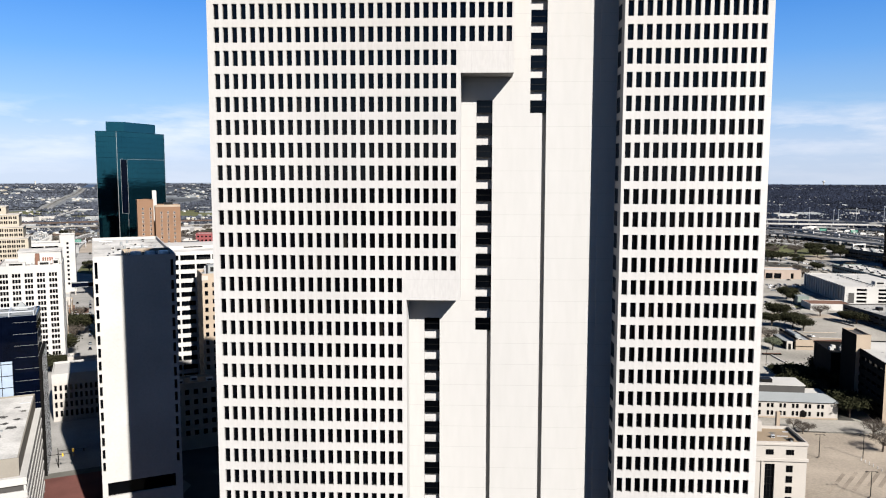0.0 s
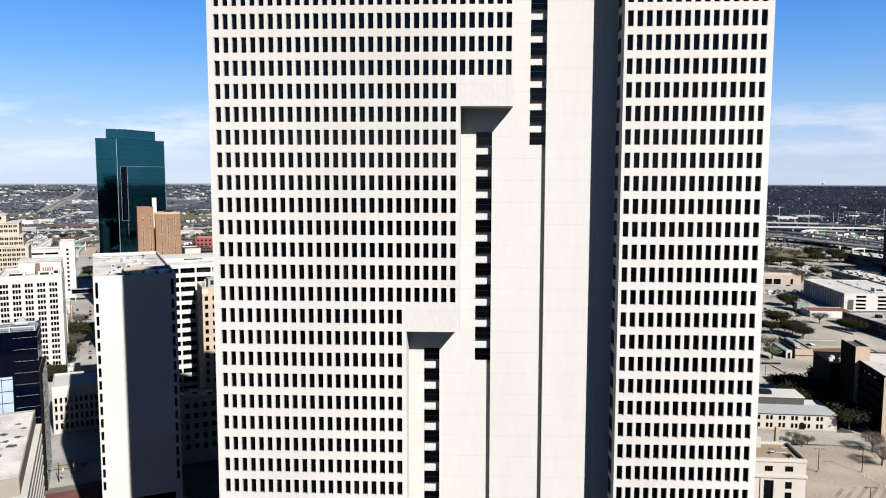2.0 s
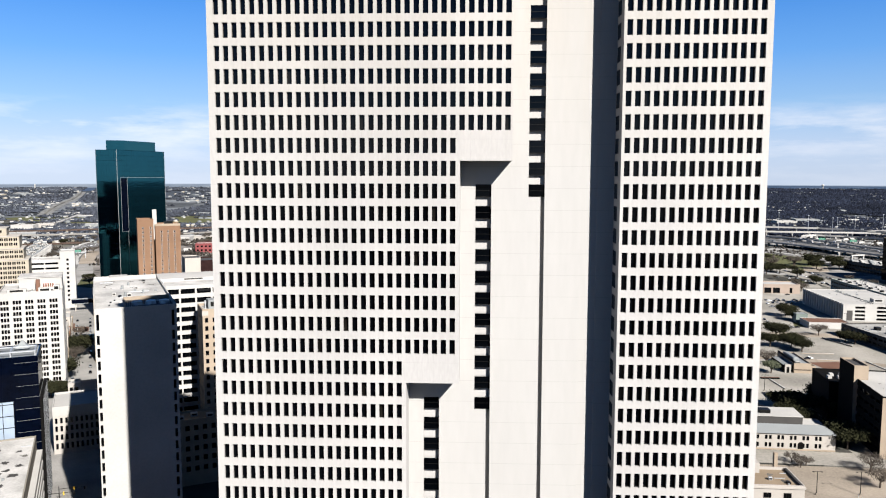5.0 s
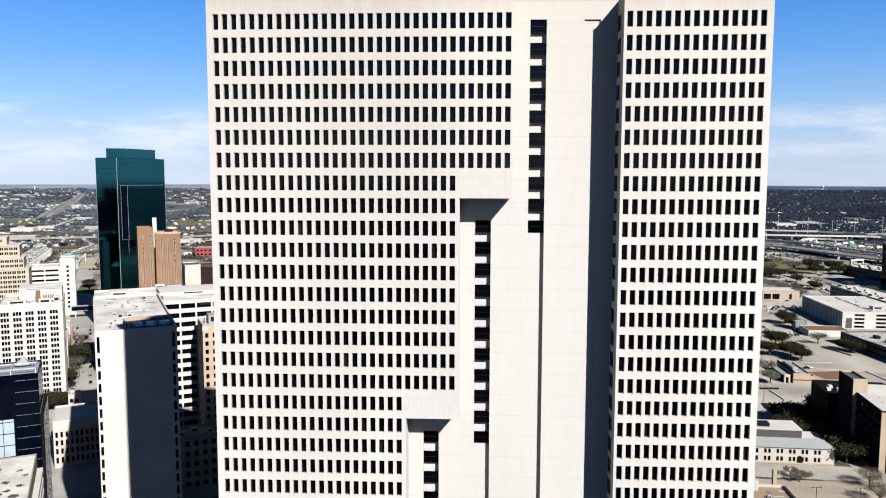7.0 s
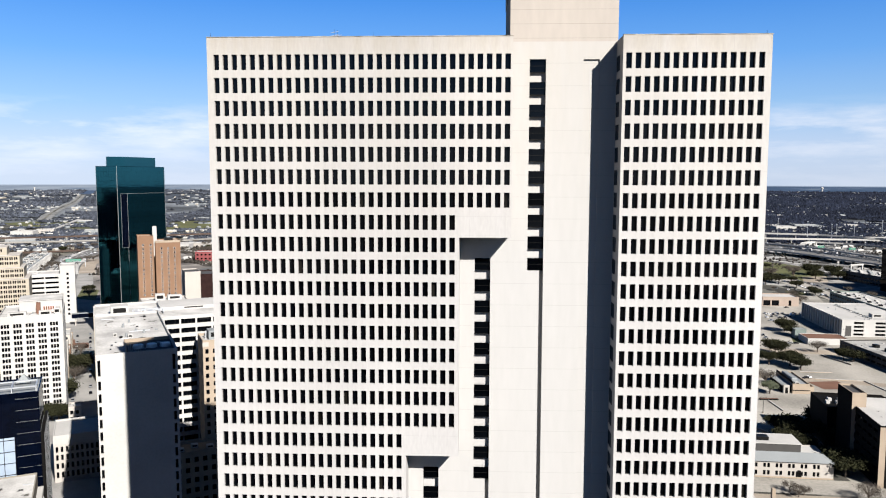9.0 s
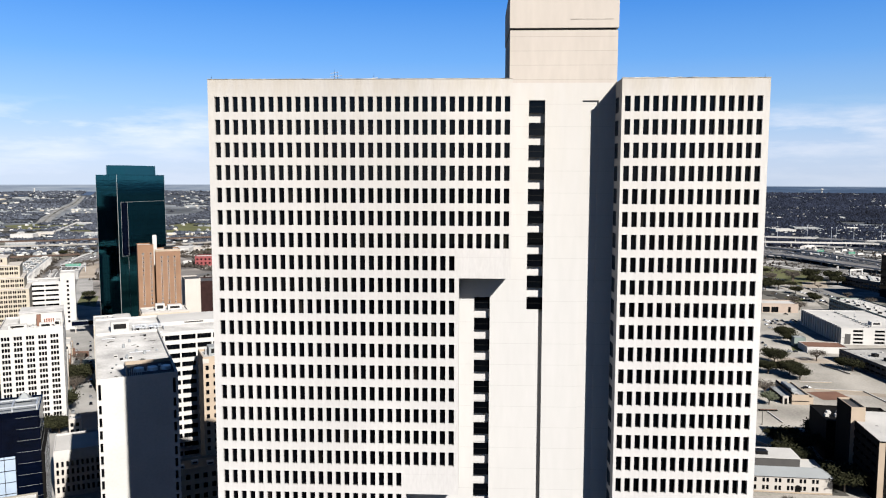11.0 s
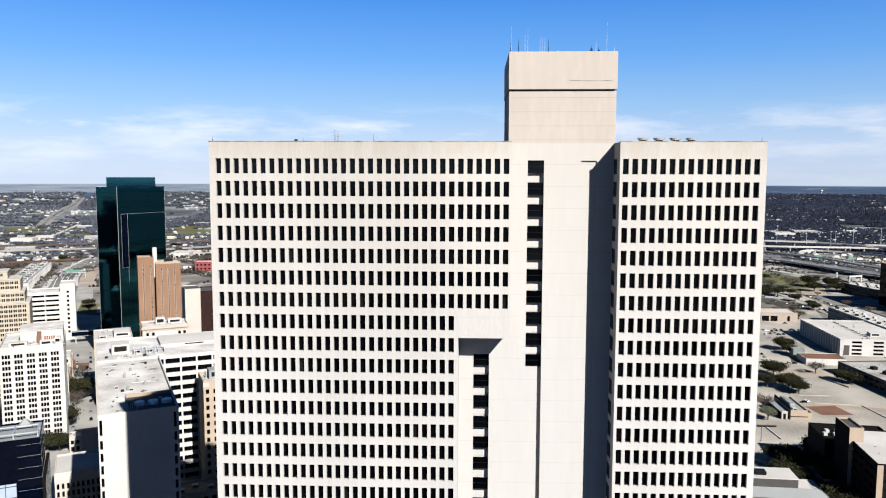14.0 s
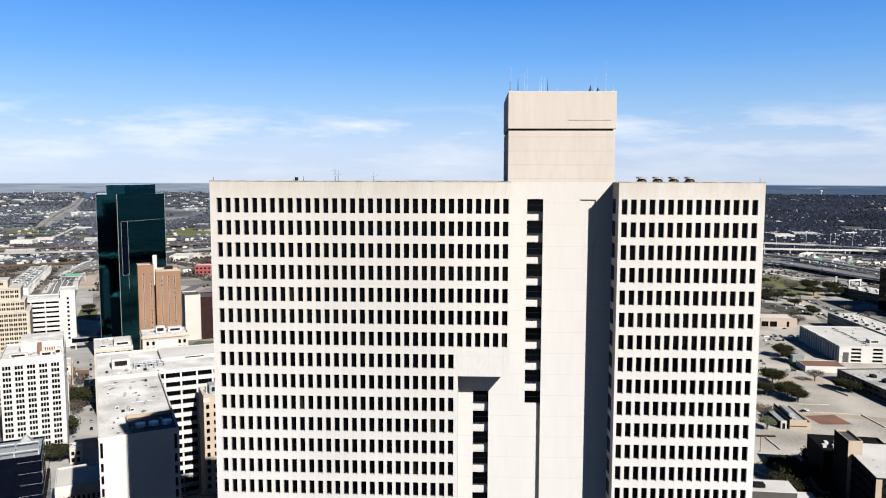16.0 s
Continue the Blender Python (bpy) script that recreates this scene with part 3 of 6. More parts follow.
PAINT = material("white_road_paint", (0.325, 0.325, 0.314), 0.9, vary=0.1)


def ring(w, d, z0, z1, t, out=0.03):
    """A parapet round a roof."""
    v, f = [], []
    for a, z in ((-out, z0), (-out, z1), (t, z1), (t, z0)):
        v += [(a, a, z), (w - a, a, z), (w - a, d - a, z), (a, d - a, z)]
    for i in range(3):
        for k in range(4):
            a, b = i * 4, (i + 1) * 4
            f.append((a + k, a + (k + 1) % 4, b + (k + 1) % 4, b + k))
    return v, f


def block(name, label, x, y, turn, w, d, h, wall, roof=ROOFING, front=None, right=None, left=None, glass=GLASS, deep=0.35, parapet=0.9,
          category="building", group="", bars=(1, 1), gone=lambda i, j: False, z0=0.0, rim=0.07, cap=None, frames=DARK_FRAME):
    """A building from its front corner: walls with real openings, windows, a roof and its parapet."""
    root = thing(name, label, category, group)
    root.matrix_world = frame_at(x, y, 0, turn)
    top = h - parapet
    verts, faces = [], []
    sides = (("front", Matrix(), w, front), ("right", Matrix.Translation((w, 0, 0)) @ Matrix.Rotation(radians(90), 4, "Z"), d, right),
             ("left", Matrix.Translation((0, d, 0)) @ Matrix.Rotation(radians(-90), 4, "Z"), d, left),
             ("back", Matrix.Translation((w, d, 0)) @ Matrix.Rotation(radians(180), 4, "Z"), w, None))
    for side, place, wide, spec in sides:
        xs, zs = spec or ([], [])
        v, f, holes = pierced_wall(place, wide, z0, top, xs, zs, deep, gone if side == "front" else lambda i, j: False)
        n = len(verts)
        verts += v
        faces += [tuple(n + k for k in q) for q in f]
        glaze(root, place, holes, deep, frames, glass, bars, rim, 200)
    bm = bmesh.new()
    made = [bm.verts.new(p) for p in verts]
    for q in faces:
        bm.faces.new([made[k] for k in q])
    bmesh.ops.remove_doubles(bm, verts=bm.verts[:], dist=0.001)
    part("wall", bm, wall, root)
    box("roof", 0.02, w - 0.02, 0.02, d - 0.02, top - 0.4, top, roof, root)
    v, f = ring(w, d, top, h, 0.35)
    mesh_object("parapet", v, f, [cap or wall], None, root)
    return root


def roof_unit(parent, x, y, z, w, d, h, mat=WHITE):
    """A rooftop plant box with a grille and a curb."""
    body = box("plant_box", x, x + w, y, y + d, z, z + h, mat, parent, bevel=0.06)
    box("grille", x + w * 0.15, x + w * 0.85, y - 0.04, y - 0.003, z + h * 0.3, z + h * 0.8, DARK_FRAME, body)
    return body


def floors(top, pitch, size, count):
    return [(top - k * pitch - size, top - k * pitch) for k in range(count)][::-1]


def weather_roof(parent, w, d, z, seed, stains=10, bits=10):
    """Dark ponding stains, patches, vents and pipes on a flat roof."""
    rng = random.Random(seed)
    for k in range(stains):
        x, y, s = rng.uniform(2, w - 2), rng.uniform(2, d - 2), rng.uniform(0.4, 1.5)
        bm = bmesh.new()
        bmesh.ops.create_circle(bm, cap_ends=True, segments=20, radius=s, matrix=Matrix.Translation((x, y, z + 0.006 + 0.001 * k)))
        for v in bm.verts:
            q = v.co.xy - Vector((x, y))
            v.co.xy = Vector((x, y)) + q * (0.7 + 0.9 * noise.noise(v.co * 1.3))
        part("roof_stain", bm, STAIN, parent)
    for k in range(bits):
        x, y, s = rng.uniform(1.5, w - 2.5), rng.uniform(1.5, d - 2.5), rng.uniform(0.4, 1.3)
        if k % 4 == 0:
            e = rng.uniform(2, 6)
            box("roof_pipe", x, min(x + e, w - 0.5), y, y + 0.16, z, z + 0.25, STEEL, parent)
        elif k % 4 == 1:
            bm = bmesh.new()
            bmesh.ops.create_cone(bm, cap_ends=True, segments=10, radius1=0.22 + 0.2 * s, radius2=0.18 + 0.15 * s, depth=s, matrix=Matrix.Translation((x, y, z + s / 2)))
            part("roof_vent", bm, GREY, parent)
        else:
            box("roof_hatch", x, x + s, y, y + s * rng.uniform(0.8, 1.8), z, z + s * 0.6, (GREY, WHITE, DARK_FRAME)[k % 3], parent, bevel=0.04)


STAIN = material("roof_dirt_stain", (0.06, 0.056, 0.05), 0.95, vary=0.5, scale=0.8)
CITY = 27.5

# ---- white slab tower beside the street ----
strip_z = floors(75.7, 3.5, 2.55, 15)
white = block("slab_tower", "white blank-fronted slab tower with slot windows at its edges", -59.1, 71.5, CITY, 20.7, 65.5, 83.0, WHITE, category="tower",
              front=([(0.35, 1.05), (1.35, 18.9), (19.35, 20.1)], [(17.0, 20.8)] + strip_z + [(77.0, 81.4)]), deep=0.8,
              gone=lambda i, j: (i == 1) != (j == 0))
box("well_wall", 7.6, 20.2, 17.0, 17.3, 82.1, 83.2, TAN, white)
box("well_wall", 7.6, 7.9, 1.0, 17.0, 82.1, 83.2, TAN, white)
box("well_floor", 7.9, 20.2, 0.8, 17.0, 82.1, 82.2, DARK_WALL, white)
for k in range(3):
    bm = bmesh.new()
    bmesh.ops.create_cone(bm, cap_ends=True, segments=18, radius1=1.5, radius2=1.35, depth=1.0, matrix=Matrix.Translation((11.0 + 3.6 * k, 8.0, 82.7)))
    part("cooling_fan", bm, STEEL, white)
for k in range(7):
    bm = bmesh.new()
    rod(bm, (8.4 + 0.5 * k, 3.2 + 0.3 * (k % 3), 82.2), (8.4 + 0.5 * k, 3.2 + 0.3 * (k % 3), 83.9 + 0.4 * (k % 2)), 0.07, 0.07)
    part("vent_pipe", bm, STEEL, white)
for x, y, s in ((5.0, 28.0, 1.1), (12.0, 40.0, 0.9), (3.0, 47.0, 0.7), (9.0, 24.0, 1.3), (15.0, 52.0, 0.8), (4.0, 14.0, 0.6), (3.6, 9.0, 0.5), (5.2, 18.0, 0.5)):
    roof_unit(white, x, y, 82.1, s, s, s * 0.8, GREY if s < 0.7 else WHITE)

# ---- banded office behind it ----
band = block("banded_office", "white concrete office with dark recessed window bands", -109.2, 168.1, CITY, 58.0, 44.0, 72.9, WHITE,
             front=(spans(0.5, 6.4, 5.7, 9), floors(71.4, 3.85, 2.15, 17)), deep=0.9, bars=(4, 1))
screen = box("plant_screen", 26, 57.5, 20, 40, 72.0, 73.5, WHITE, band, "white rooftop plant screen", bevel=0.05)
box("screen_slot", 36, 44, 19.95, 19.99, 72.7, 73.2, DARK_FRAME, band)
roof_unit(band, 6, 14, 72.0, 7, 7, 4.2)
for k in range(4):
    roof_unit(band, 15.5 + 2.6 * k, 12 + (k % 2) * 5, 72.0, 1.9, 2.2, 1.8, STEEL)
for k in range(3):
    box("pipe_rack", 14.5, 27.0, 11.0 + 3.2 * k, 11.25 + 3.2 * k, 73.6, 73.85, STEEL, band)
for k in range(6):
    box("rack_leg", 14.6 + 2.4 * k, 14.8 + 2.4 * k, 11.0, 17.6, 72.0, 73.6, STEEL, band)

# ---- narrow tan building in front of the banded office ----
narrow = block("narrow_tower", "narrow tan brick tower with small paired windows", -65.7, 167.6, CITY, 17.0, 15.0, 65.8, TAN, left=(spans(1.5, 3.2, 1.2, 4), floors(62.2, 3.3, 1.8, 18)),
               front=(spans(0.9, 2.9, 1.25, 5), floors(62.2, 3.3, 1.8, 18)), deep=0.25, category="tower")
box("pier_cap", -0.12, 2.2, -0.12, -0.03, 63.2, 65.0, CREAM, narrow)
roof_unit(narrow, 3.0, 5.0, 64.9, 6.0, 6.0, 3.6, GREY)
roof_unit(narrow, 10.0, 3.0, 64.9, 4.0, 3.0, 2.0, WHITE)
box("flue", 2.0, 2.5, 8.0, 8.5, 64.9, 68.0, STEEL, narrow, bevel=0.04)
lowtan = block("low_annex", "low tan brick annex with white windows in shadow", -72.0, 150.0, CITY, 30.0, 12.0, 26.0, TAN, GRAVEL,
               front=(spans(1.5, 3.2, 1.6, 8), floors(23.5, 4.0, 2.0, 5)), rim=0.1, deep=0.25)
for k in range(4):
    roof_unit(lowtan, 2 + 5.5 * k, 3 + (k % 2) * 3, 25.1, 2.6, 2.0, 1.3, WHITE)

# ---- cream corniced building and the low one beside it ----
ornate = block("corniced_building", "cream stone building with a bracketed cornice", -178.0, 361.8, CITY, 29.0, 20.0, 47.6, CREAM,
               front=([(2.4, 4.0), (6.0, 7.6), (22.6, 24.2), (25.8, 27.4)], floors(43.0, 4.2, 2.6, 9)), deep=0.3)
crown_line = box("cornice", -0.8, 29.8, -0.9, 20.8, 45.2, 46.3, BUFF, ornate, bevel=0.2)
for k in range(15):
    box("bracket", 0.3 + 2.0 * k, 0.8 + 2.0 * k, -0.7, -0.03, 44.2, 45.2, BUFF, crown_line)
for k in range(14):
    box("baluster_block", 0.4 + 2.05 * k, 1.2 + 2.05 * k, -0.5, 0.1, 46.3, 47.4, CREAM, ornate)
box("string_course", -0.2, 29.2, -0.3, -0.02, 38.0, 38.6, BUFF, ornate, bevel=0.08)
box("blank_panel", 8.6, 21.6, -0.06, -0.01, 32.0, 43.4, WHITE, ornate)
roof_unit(ornate, 9, 8, 46.7, 6, 5, 4.5)
roof_unit(ornate, 17, 9, 46.7, 9, 6, 3.0)
longlow = block("flat_roofed_store", "pale flat-roofed store with a beige window band", -199.0, 338.5, CITY, 23.0, 34.0, 43.6, BUFF, WHITE,
                front=(spans(0.8, 3.7, 3.1, 6), floors(41.0, 4.4, 1.7, 8)), deep=0.3, cap=WHITE)
roof_unit(longlow, 12, 8, 42.7, 10, 18, 2.6, WHITE)
roof_unit(longlow, 3, 6, 42.7, 5, 6, 1.6, WHITE)

# ---- brick tower in two wings ----
hotel = block("brick_tower", "orange brick tower in two wings with small windows", -211.1, 430.5, CITY, 11.4, 15.0, 86.2, BRICK,
              front=([(3.2, 4.6), (8.6, 10.0)], floors(80.0, 3.15, 1.7, 24)), frames=WHITE, rim=0.22, deep=0.2, category="tower", group="brick wings")
hotel2 = block("brick_tower", "orange brick tower wing with white windows and rooftop plant", -199.9, 436.3, CITY, 17.9, 17.0, 82.2, BRICK,
               front=([(3.6, 5.0), (8.3, 9.7), (12.9, 14.3)], floors(77.0, 3.15, 1.7, 23)), frames=WHITE, rim=0.22, deep=0.2, category="tower", group="brick wings")
box("chimney", -1.6, 1.4, 3.0, 6.0, 70.0, 93.0, WHITE, hotel2, "white chimney", bevel=0.1)
roof_unit(hotel2, 7, 5, 81.3, 6, 6, 2.5, DARK_FRAME)
box("coping", -0.05, 17.95, -0.12, -0.04, 80.6, 82.2, TAN, hotel2)

# ---- pale cube and dark neighbour beyond the brick tower ----
block("pale_cube", "pale windowless concrete block", -226.7, 560.2, CITY, 14.0, 26.0, 42.6, CREAM, DARK_WALL)
block("dark_cube", "dark red-brown windowless block", -214.0, 566.0, CITY, 26.0, 30.0, 40.0, material("dark_maroon_cladding", (0.012, 0.0055, 0.005), 0.85, vary=0.3), DARK_WALL)
redhouse = block("red_building", "bright red metal-clad building beside the tracks", -390.4, 1019.1, 12, 34.0, 24.0, 15.0, RED, WHITE,
                 front=(spans(2.0, 6.0, 3.0, 5), [(3.0, 5.5), (9.0, 11.5)]), deep=0.2)

# ---- teal glass tower ----
def glass_tower():
    root = thing("glass_tower", "tall teal mirror-glass tower with stepped crown", "tower")
    plan = [(-252.9, 454.1), (-239.2, 459.9), (-221.1, 507.3), (-240.0, 527.0), (-277.0, 505.0)]
    bm = bmesh.new()
    low, high = [bm.verts.new((x, y, 0)) for x, y in plan], [bm.verts.new((x, y, 138.6)) for x, y in plan]
    for k in range(5):
        bm.faces.new((low[k], low[(k + 1) % 5], high[(k + 1) % 5], high[k]))
    bm.faces.new(high)
    part("core", bm, NAVY, root)
    # curtain wall: a pane for each storey and bay of the two faces in view, a hair apart
    for a, b, bays in ((plan[0], plan[1], 8), (plan[1], plan[2], 20)):
        a, b = Vector((*a, 0)), Vector((*b, 0))
        along = (b - a).normalized()
        out = Vector((along.y, -along.x, 0))
        wide = (b - a).length / bays
        turn = math.degrees(math.atan2(along.y, along.x))
        for s in range(0, 34, 1):
            verts, faces = [], []
            for k in range(bays):
                p = a + along * (k * wide + 0.04) + out * 0.12
                n = len(verts)
                z0, z1 = s * 4.07 + 0.1, (s + 1) * 4.07
                e = along * (wide - 0.08)
                lean = out * (0.004 * (noise.random() - 0.5) + 0.012 * (((s * 7) % 5) / 4 - 0.5))
                verts += [p + Vector((0, 0, z0)), p + e + Vector((0, 0, z0)), p + e + lean + Vector((0, 0, z1)), p + lean + Vector((0, 0, z1))]
                faces.append((n, n + 1, n + 2, n + 3))
            tagged(mesh_object("storey_glazing", verts, faces, [BLUE], None, root), kind="stuff")
        # pale edge trims
        for q in (a, b):
            bm = bmesh.new()
            rod(bm, q + out * 0.3, q + out * 0.3 + Vector((0, 0, 138.8)), 0.09, 0.09)
            part("edge_trim", bm, GREY, root)
    bm = bmesh.new()
    a, b = Vector((*plan[1], 0)), Vector((*plan[2], 0))
    along = (b - a).normalized()
    out = Vector((along.y, -along.x, 0))
    for p0, p1 in (((0.06, 117.0), (0.97, 117.0)), ((0.06, 117.0), (0.06, 74.0)), ((0.06, 74.0), (0.19, 74.0)), ((0.19, 117.0), (0.19, 74.0)), ((0.18, 74.0), (0.18, 30.0))):
        rod(bm, a.lerp(b, p0[0]) + out * 0.4 + Vector((0, 0, p0[1])), a.lerp(b, p1[0]) + out * 0.4 + Vector((0, 0, p1[1])), 0.1, 0.1)
    tagged(part("facade_rib", bm, GREY, root, "thin pale ribs tracing the setback"), kind="stuff")
    crown = [(-247.4, 460.5), (-235.5, 466.0), (-226.1, 502.0), (-240.0, 518.0), (-268.0, 500.0)]
    bm = bmesh.new()
    low, high = [bm.verts.new((x, y, 138.6)) for x, y in crown], [bm.verts.new((x, y, 146.1)) for x, y in crown]
    for k in range(5):
        bm.faces.new((low[k], low[(k + 1) % 5], high[(k + 1) % 5], high[k]))
    bm.faces.new(high)
    part("crown", bm, BLUE, root)
    # dark slot beside the corner: a recess's shade put into flat darker glass
    bm = bmesh.new()
    vs = [bm.verts.new(a.lerp(b, k) + out * 0.2 + Vector((0, 0, z))) for k, z in ((0.065, 74.5), (0.185, 74.5), (0.185, 116.5), (0.065, 116.5))]
    bm.faces.new(vs)
    part("slot_glazing", bm, NAVY, root, "flat dark glazing that stands for a shaded slot")


glass_tower()

# ---- tan setback tower ----
setback = thing("setback_tower", "buff terracotta tower with stepped setbacks", "tower")
setback.matrix_world = frame_at(-290.5, 344.8, 0, CITY)
for x0, x1, y0, h0, h1, n in ((0.0, 40.2, 0.0, 0.0, 62.6, 14), (1.5, 37.5, 1.2, 62.6, 70.0, 13), (4.0, 35.3, 2.2, 70.0, 78.2, 11), (6.0, 28.0, 4.0, 78.2, 83.5, 7)):
    place = Matrix.Translation((x0, y0, 0))
    rows = int((h1 - h0 - 0.6) / 3.1)
    v, f, holes = pierced_wall(place, x1 - x0, h0, h1, [(1.0 + 2.7 * q + 1.15 * e, 1.85 + 2.7 * q + 1.15 * e) for q in range(n) for e in range(2)], floors(h1 - 1.0, 3.1, 1.8, rows), 0.3)
    k = len(v)
    hv, hf = hull(x0, x1, y0, 26.0 - y0, h0, h1)
    mesh_object("tier", v + hv, f + [tuple(k + i for i in q) for q in hf], [BUFF], None, setback)
    glaze(setback, place, holes, 0.3, limit=110)
    box("cornice", x0 - 0.3, x1 + 0.3, y0 - 0.3, 26.3 - y0, h1, h1 + 0.5, CREAM, setback, bevel=0.08)

# ---- white office with bands and a blank stair slab ----
bands = block("striped_office", "white office with dark ribbon windows", -356.5, 511.0, CITY, 34.0, 30.0, 44.5, WHITE,
              front=([(1.0, 10.4), (11.4, 21.4), (22.4, 32.8)], floors(42.0, 4.3, 1.7, 9)), deep=0.4, bars=(4, 1))
slab = block("stair_slab", "white slab with one column of windows", -326.3, 526.7, CITY, 12.0, 26.0, 51.4, WHITE, front=([(5.2, 7.0)], floors(45.0, 4.0, 2.0, 10)), deep=0.3)

# ---- white office with grouped windows ----
group_x = [(1.2 + 5.75 * g + 1.36 * k, 2.3 + 5.75 * g + 1.36 * k) for g in range(5) for k in range(3)]
grid = block("grid_office", "white office with small square windows in threes", -207.6, 256.9, CITY, 30.4, 40.0, 56.8, WHITE,
             front=(group_x, floors(52.6, 3.07, 2.0, 15)), right=(spans(3.0, 6.0, 1.4, 5), floors(52.6, 3.07, 2.0, 15)), deep=0.4)
box("penthouse", 9, 30.0, 14, 34, 56.0, 62.5, WHITE, grid, bevel=0.1)
box("penthouse_roof", 8.6, 30.2, 13.6, 34.4, 62.5, 62.9, ROOFING, grid, bevel=0.05)
box("lift_box", 17.5, 19.5, 9.0, 12.0, 55.9, 62.0, RUST, grid, bevel=0.05)
roof_unit(grid, 19, 3, 55.9, 6, 4, 2.4)
roof_unit(grid, 4, 5, 55.9, 9, 4, 2.0)
roof_unit(grid, 26, 5, 55.9, 3, 6, 3.2)
sign = thing("roof_sign", "pinkish rooftop sign panel with faded lettering", "sign")
sign.matrix_world = frame_at(-192.5, 272.2, 55.9, CITY)
box("panel", 0, 6.4, 0, 0.3, 1.0, 5.6, material("faded_pink", (0.42, 0.27, 0.25), 0.8), sign, bevel=0.03)
for k in range(5):
    box("text_bar", 0.6 + 1.1 * k, 1.4 + 1.1 * k, -0.03, -0.005, 2.3, 4.3, RUST, sign)
for k in range(3):
    box("post", 0.6 + 2.5 * k, 0.8 + 2.5 * k, 0.32, 0.52, 0, 5.0, STEEL, sign)
block("old_shop", "small cream shop with a flat roof", -172.5, 258.0, CITY, 6.0, 9.0, 9.0, CREAM, ROOFING, front=([(0.8, 2.3), (3.4, 4.9)], [(1.0, 3.4), (4.8, 6.8)]), deep=0.2)

# ---- black glass office ----
black = block("black_glass_office", "black mirror-glass office with thin pale sill lines", -146.0, 107.2, CITY, 42.2, 20.5, 56.6, NAVY, GREY, parapet=0.6)
lines = floors(54.5, 4.05, 0.06, 13)
for z0, z1 in lines:
    box("sill_line", 35.0, 42.25, -0.06, -0.004, z0, z1, GREY, black)
    box("flank_line", 42.21, 42.26, 0.0, 20.5, z0, z1, GREY, black)
box("wing_roof", 42.4, 43.3, -1.4, 25.9, 42.0, 42.15, BLACK_WALL, black)
lower = box("lower_wing", 42.3, 43.4, -1.5, 26.0, 0.0, 42.0, BLACK_WALL, black, "dark glass wing, one bay wider")
for k in range(10):
    box("mullion", 43.4, 43.44, -1.5 + 2.75 * k, -1.4 + 2.75 * k, 0.0, 42.0, STEEL, black)
# the pale reflection is put into this glazing's base colour
pale = box("pale_glazing", 27.5, 34.3, -0.12, -0.05, 20.0, 41.3, PALE_GLASS, black, "glazing with a pale reflection in its colour")
for k in range(6):
    box("glazing_bar", 27.4, 34.4, -0.17, -0.121, 20.0 + 4.05 * k, 20.25 + 4.05 * k, DARK_FRAME, black)
for k in range(3):
    box("glazing_post", 27.4 + 3.4 * k, 27.6 + 3.4 * k, -0.18, -0.171, 20.0, 41.3, DARK_FRAME, black)
box("roof_frame", 26, 41.5, 3.0, 3.5, 57.5, 57.9, STEEL, black)
box("roof_frame", 26, 41.5, 12.0, 12.5, 57.5, 57.9, STEEL, black)
box("roof_frame", 33.5, 34.0, 3.5, 12.0, 57.5, 57.9, STEEL, black)
box("roof_frame", 41.0, 41.5, 3.5, 12.0, 57.5, 57.9, STEEL, black)
for x in (26.0, 33.5, 41.0):
    for y in (3.0, 12.0):
        box("roof_frame_post", x + 0.05, x + 0.4, y + 0.05, y + 0.4, 55.95, 57.49, STEEL, black)
bm = bmesh.new()
bmesh.ops.create_cone(bm, cap_ends=True, segments=4, radius1=3.6, radius2=0.2, depth=3.0, matrix=Matrix.Translation((36.5, 17.0, 57.6)) @ Matrix.Rotation(radians(45), 4, "Z"))
part("roof_lantern", bm, GREY, black)

# ---- low striped office at the corner ----
corner = block("ledged_office", "low office with pale horizontal ledges and a stained flat roof", -108.7, 39.1, CITY, 40.0, 61.6, 33.4, material("grey_tan_panel", (0.135, 0.122, 0.103), 0.9, vary=0.12, scale=0.2, fine=10), ROOFING, parapet=0.5)
deck_low = box("lower_block", -0.5, 41.0, -0.9, 61.0, 0.0, 28.3, DARK_WALL, corner)
for k in range(8):
    box("ledge", -0.8, 41.7, -1.5, 61.4, 28.6 - 3.55 * k - 1.9, 28.6 - 3.55 * k, WHITE, corner, bevel=0.05)
for k in range(10):
    box("pier", 40.9, 41.5, -1.2 + 6.9 * k, -0.7 + 6.9 * k, 0.0, 28.0, WHITE, corner)
for x, y, s in ((33, 40, 1.2), (29, 28, 1.9), (31, 31, 1.5), (33, 21, 1.2), (36, 49, 0.8), (26, 46, 1.6), (34, 33, 0.9), (20, 36, 2.6), (14, 44, 1.8), (24, 18, 1.4), (37, 36, 1.0), (28, 52, 2.0), (36, 28, 1.3)):
    bm = bmesh.new()
    bmesh.ops.create_circle(bm, cap_ends=True, segments=22, radius=s * 1.45, matrix=Matrix.Translation((x, y, 32.91)))
    for v in bm.verts:
        v.co.xy = Vector((x, y)) + (v.co.xy - Vector((x, y))) * (0.75 + 0.7 * noise.noise(v.co * 1.7))
    part("roof_stain", bm, DARK_WALL, corner)

weather_roof(corner, 40.0, 61.6, 32.9, 21, 14, 8)
weather_roof(white, 20.7, 65.5, 82.1, 22, 14, 14)
weather_roof(band, 26.0, 19.0, 72.0, 23, 8, 18)
weather_roof(grid, 32.0, 14.0, 55.9, 24, 6, 14)
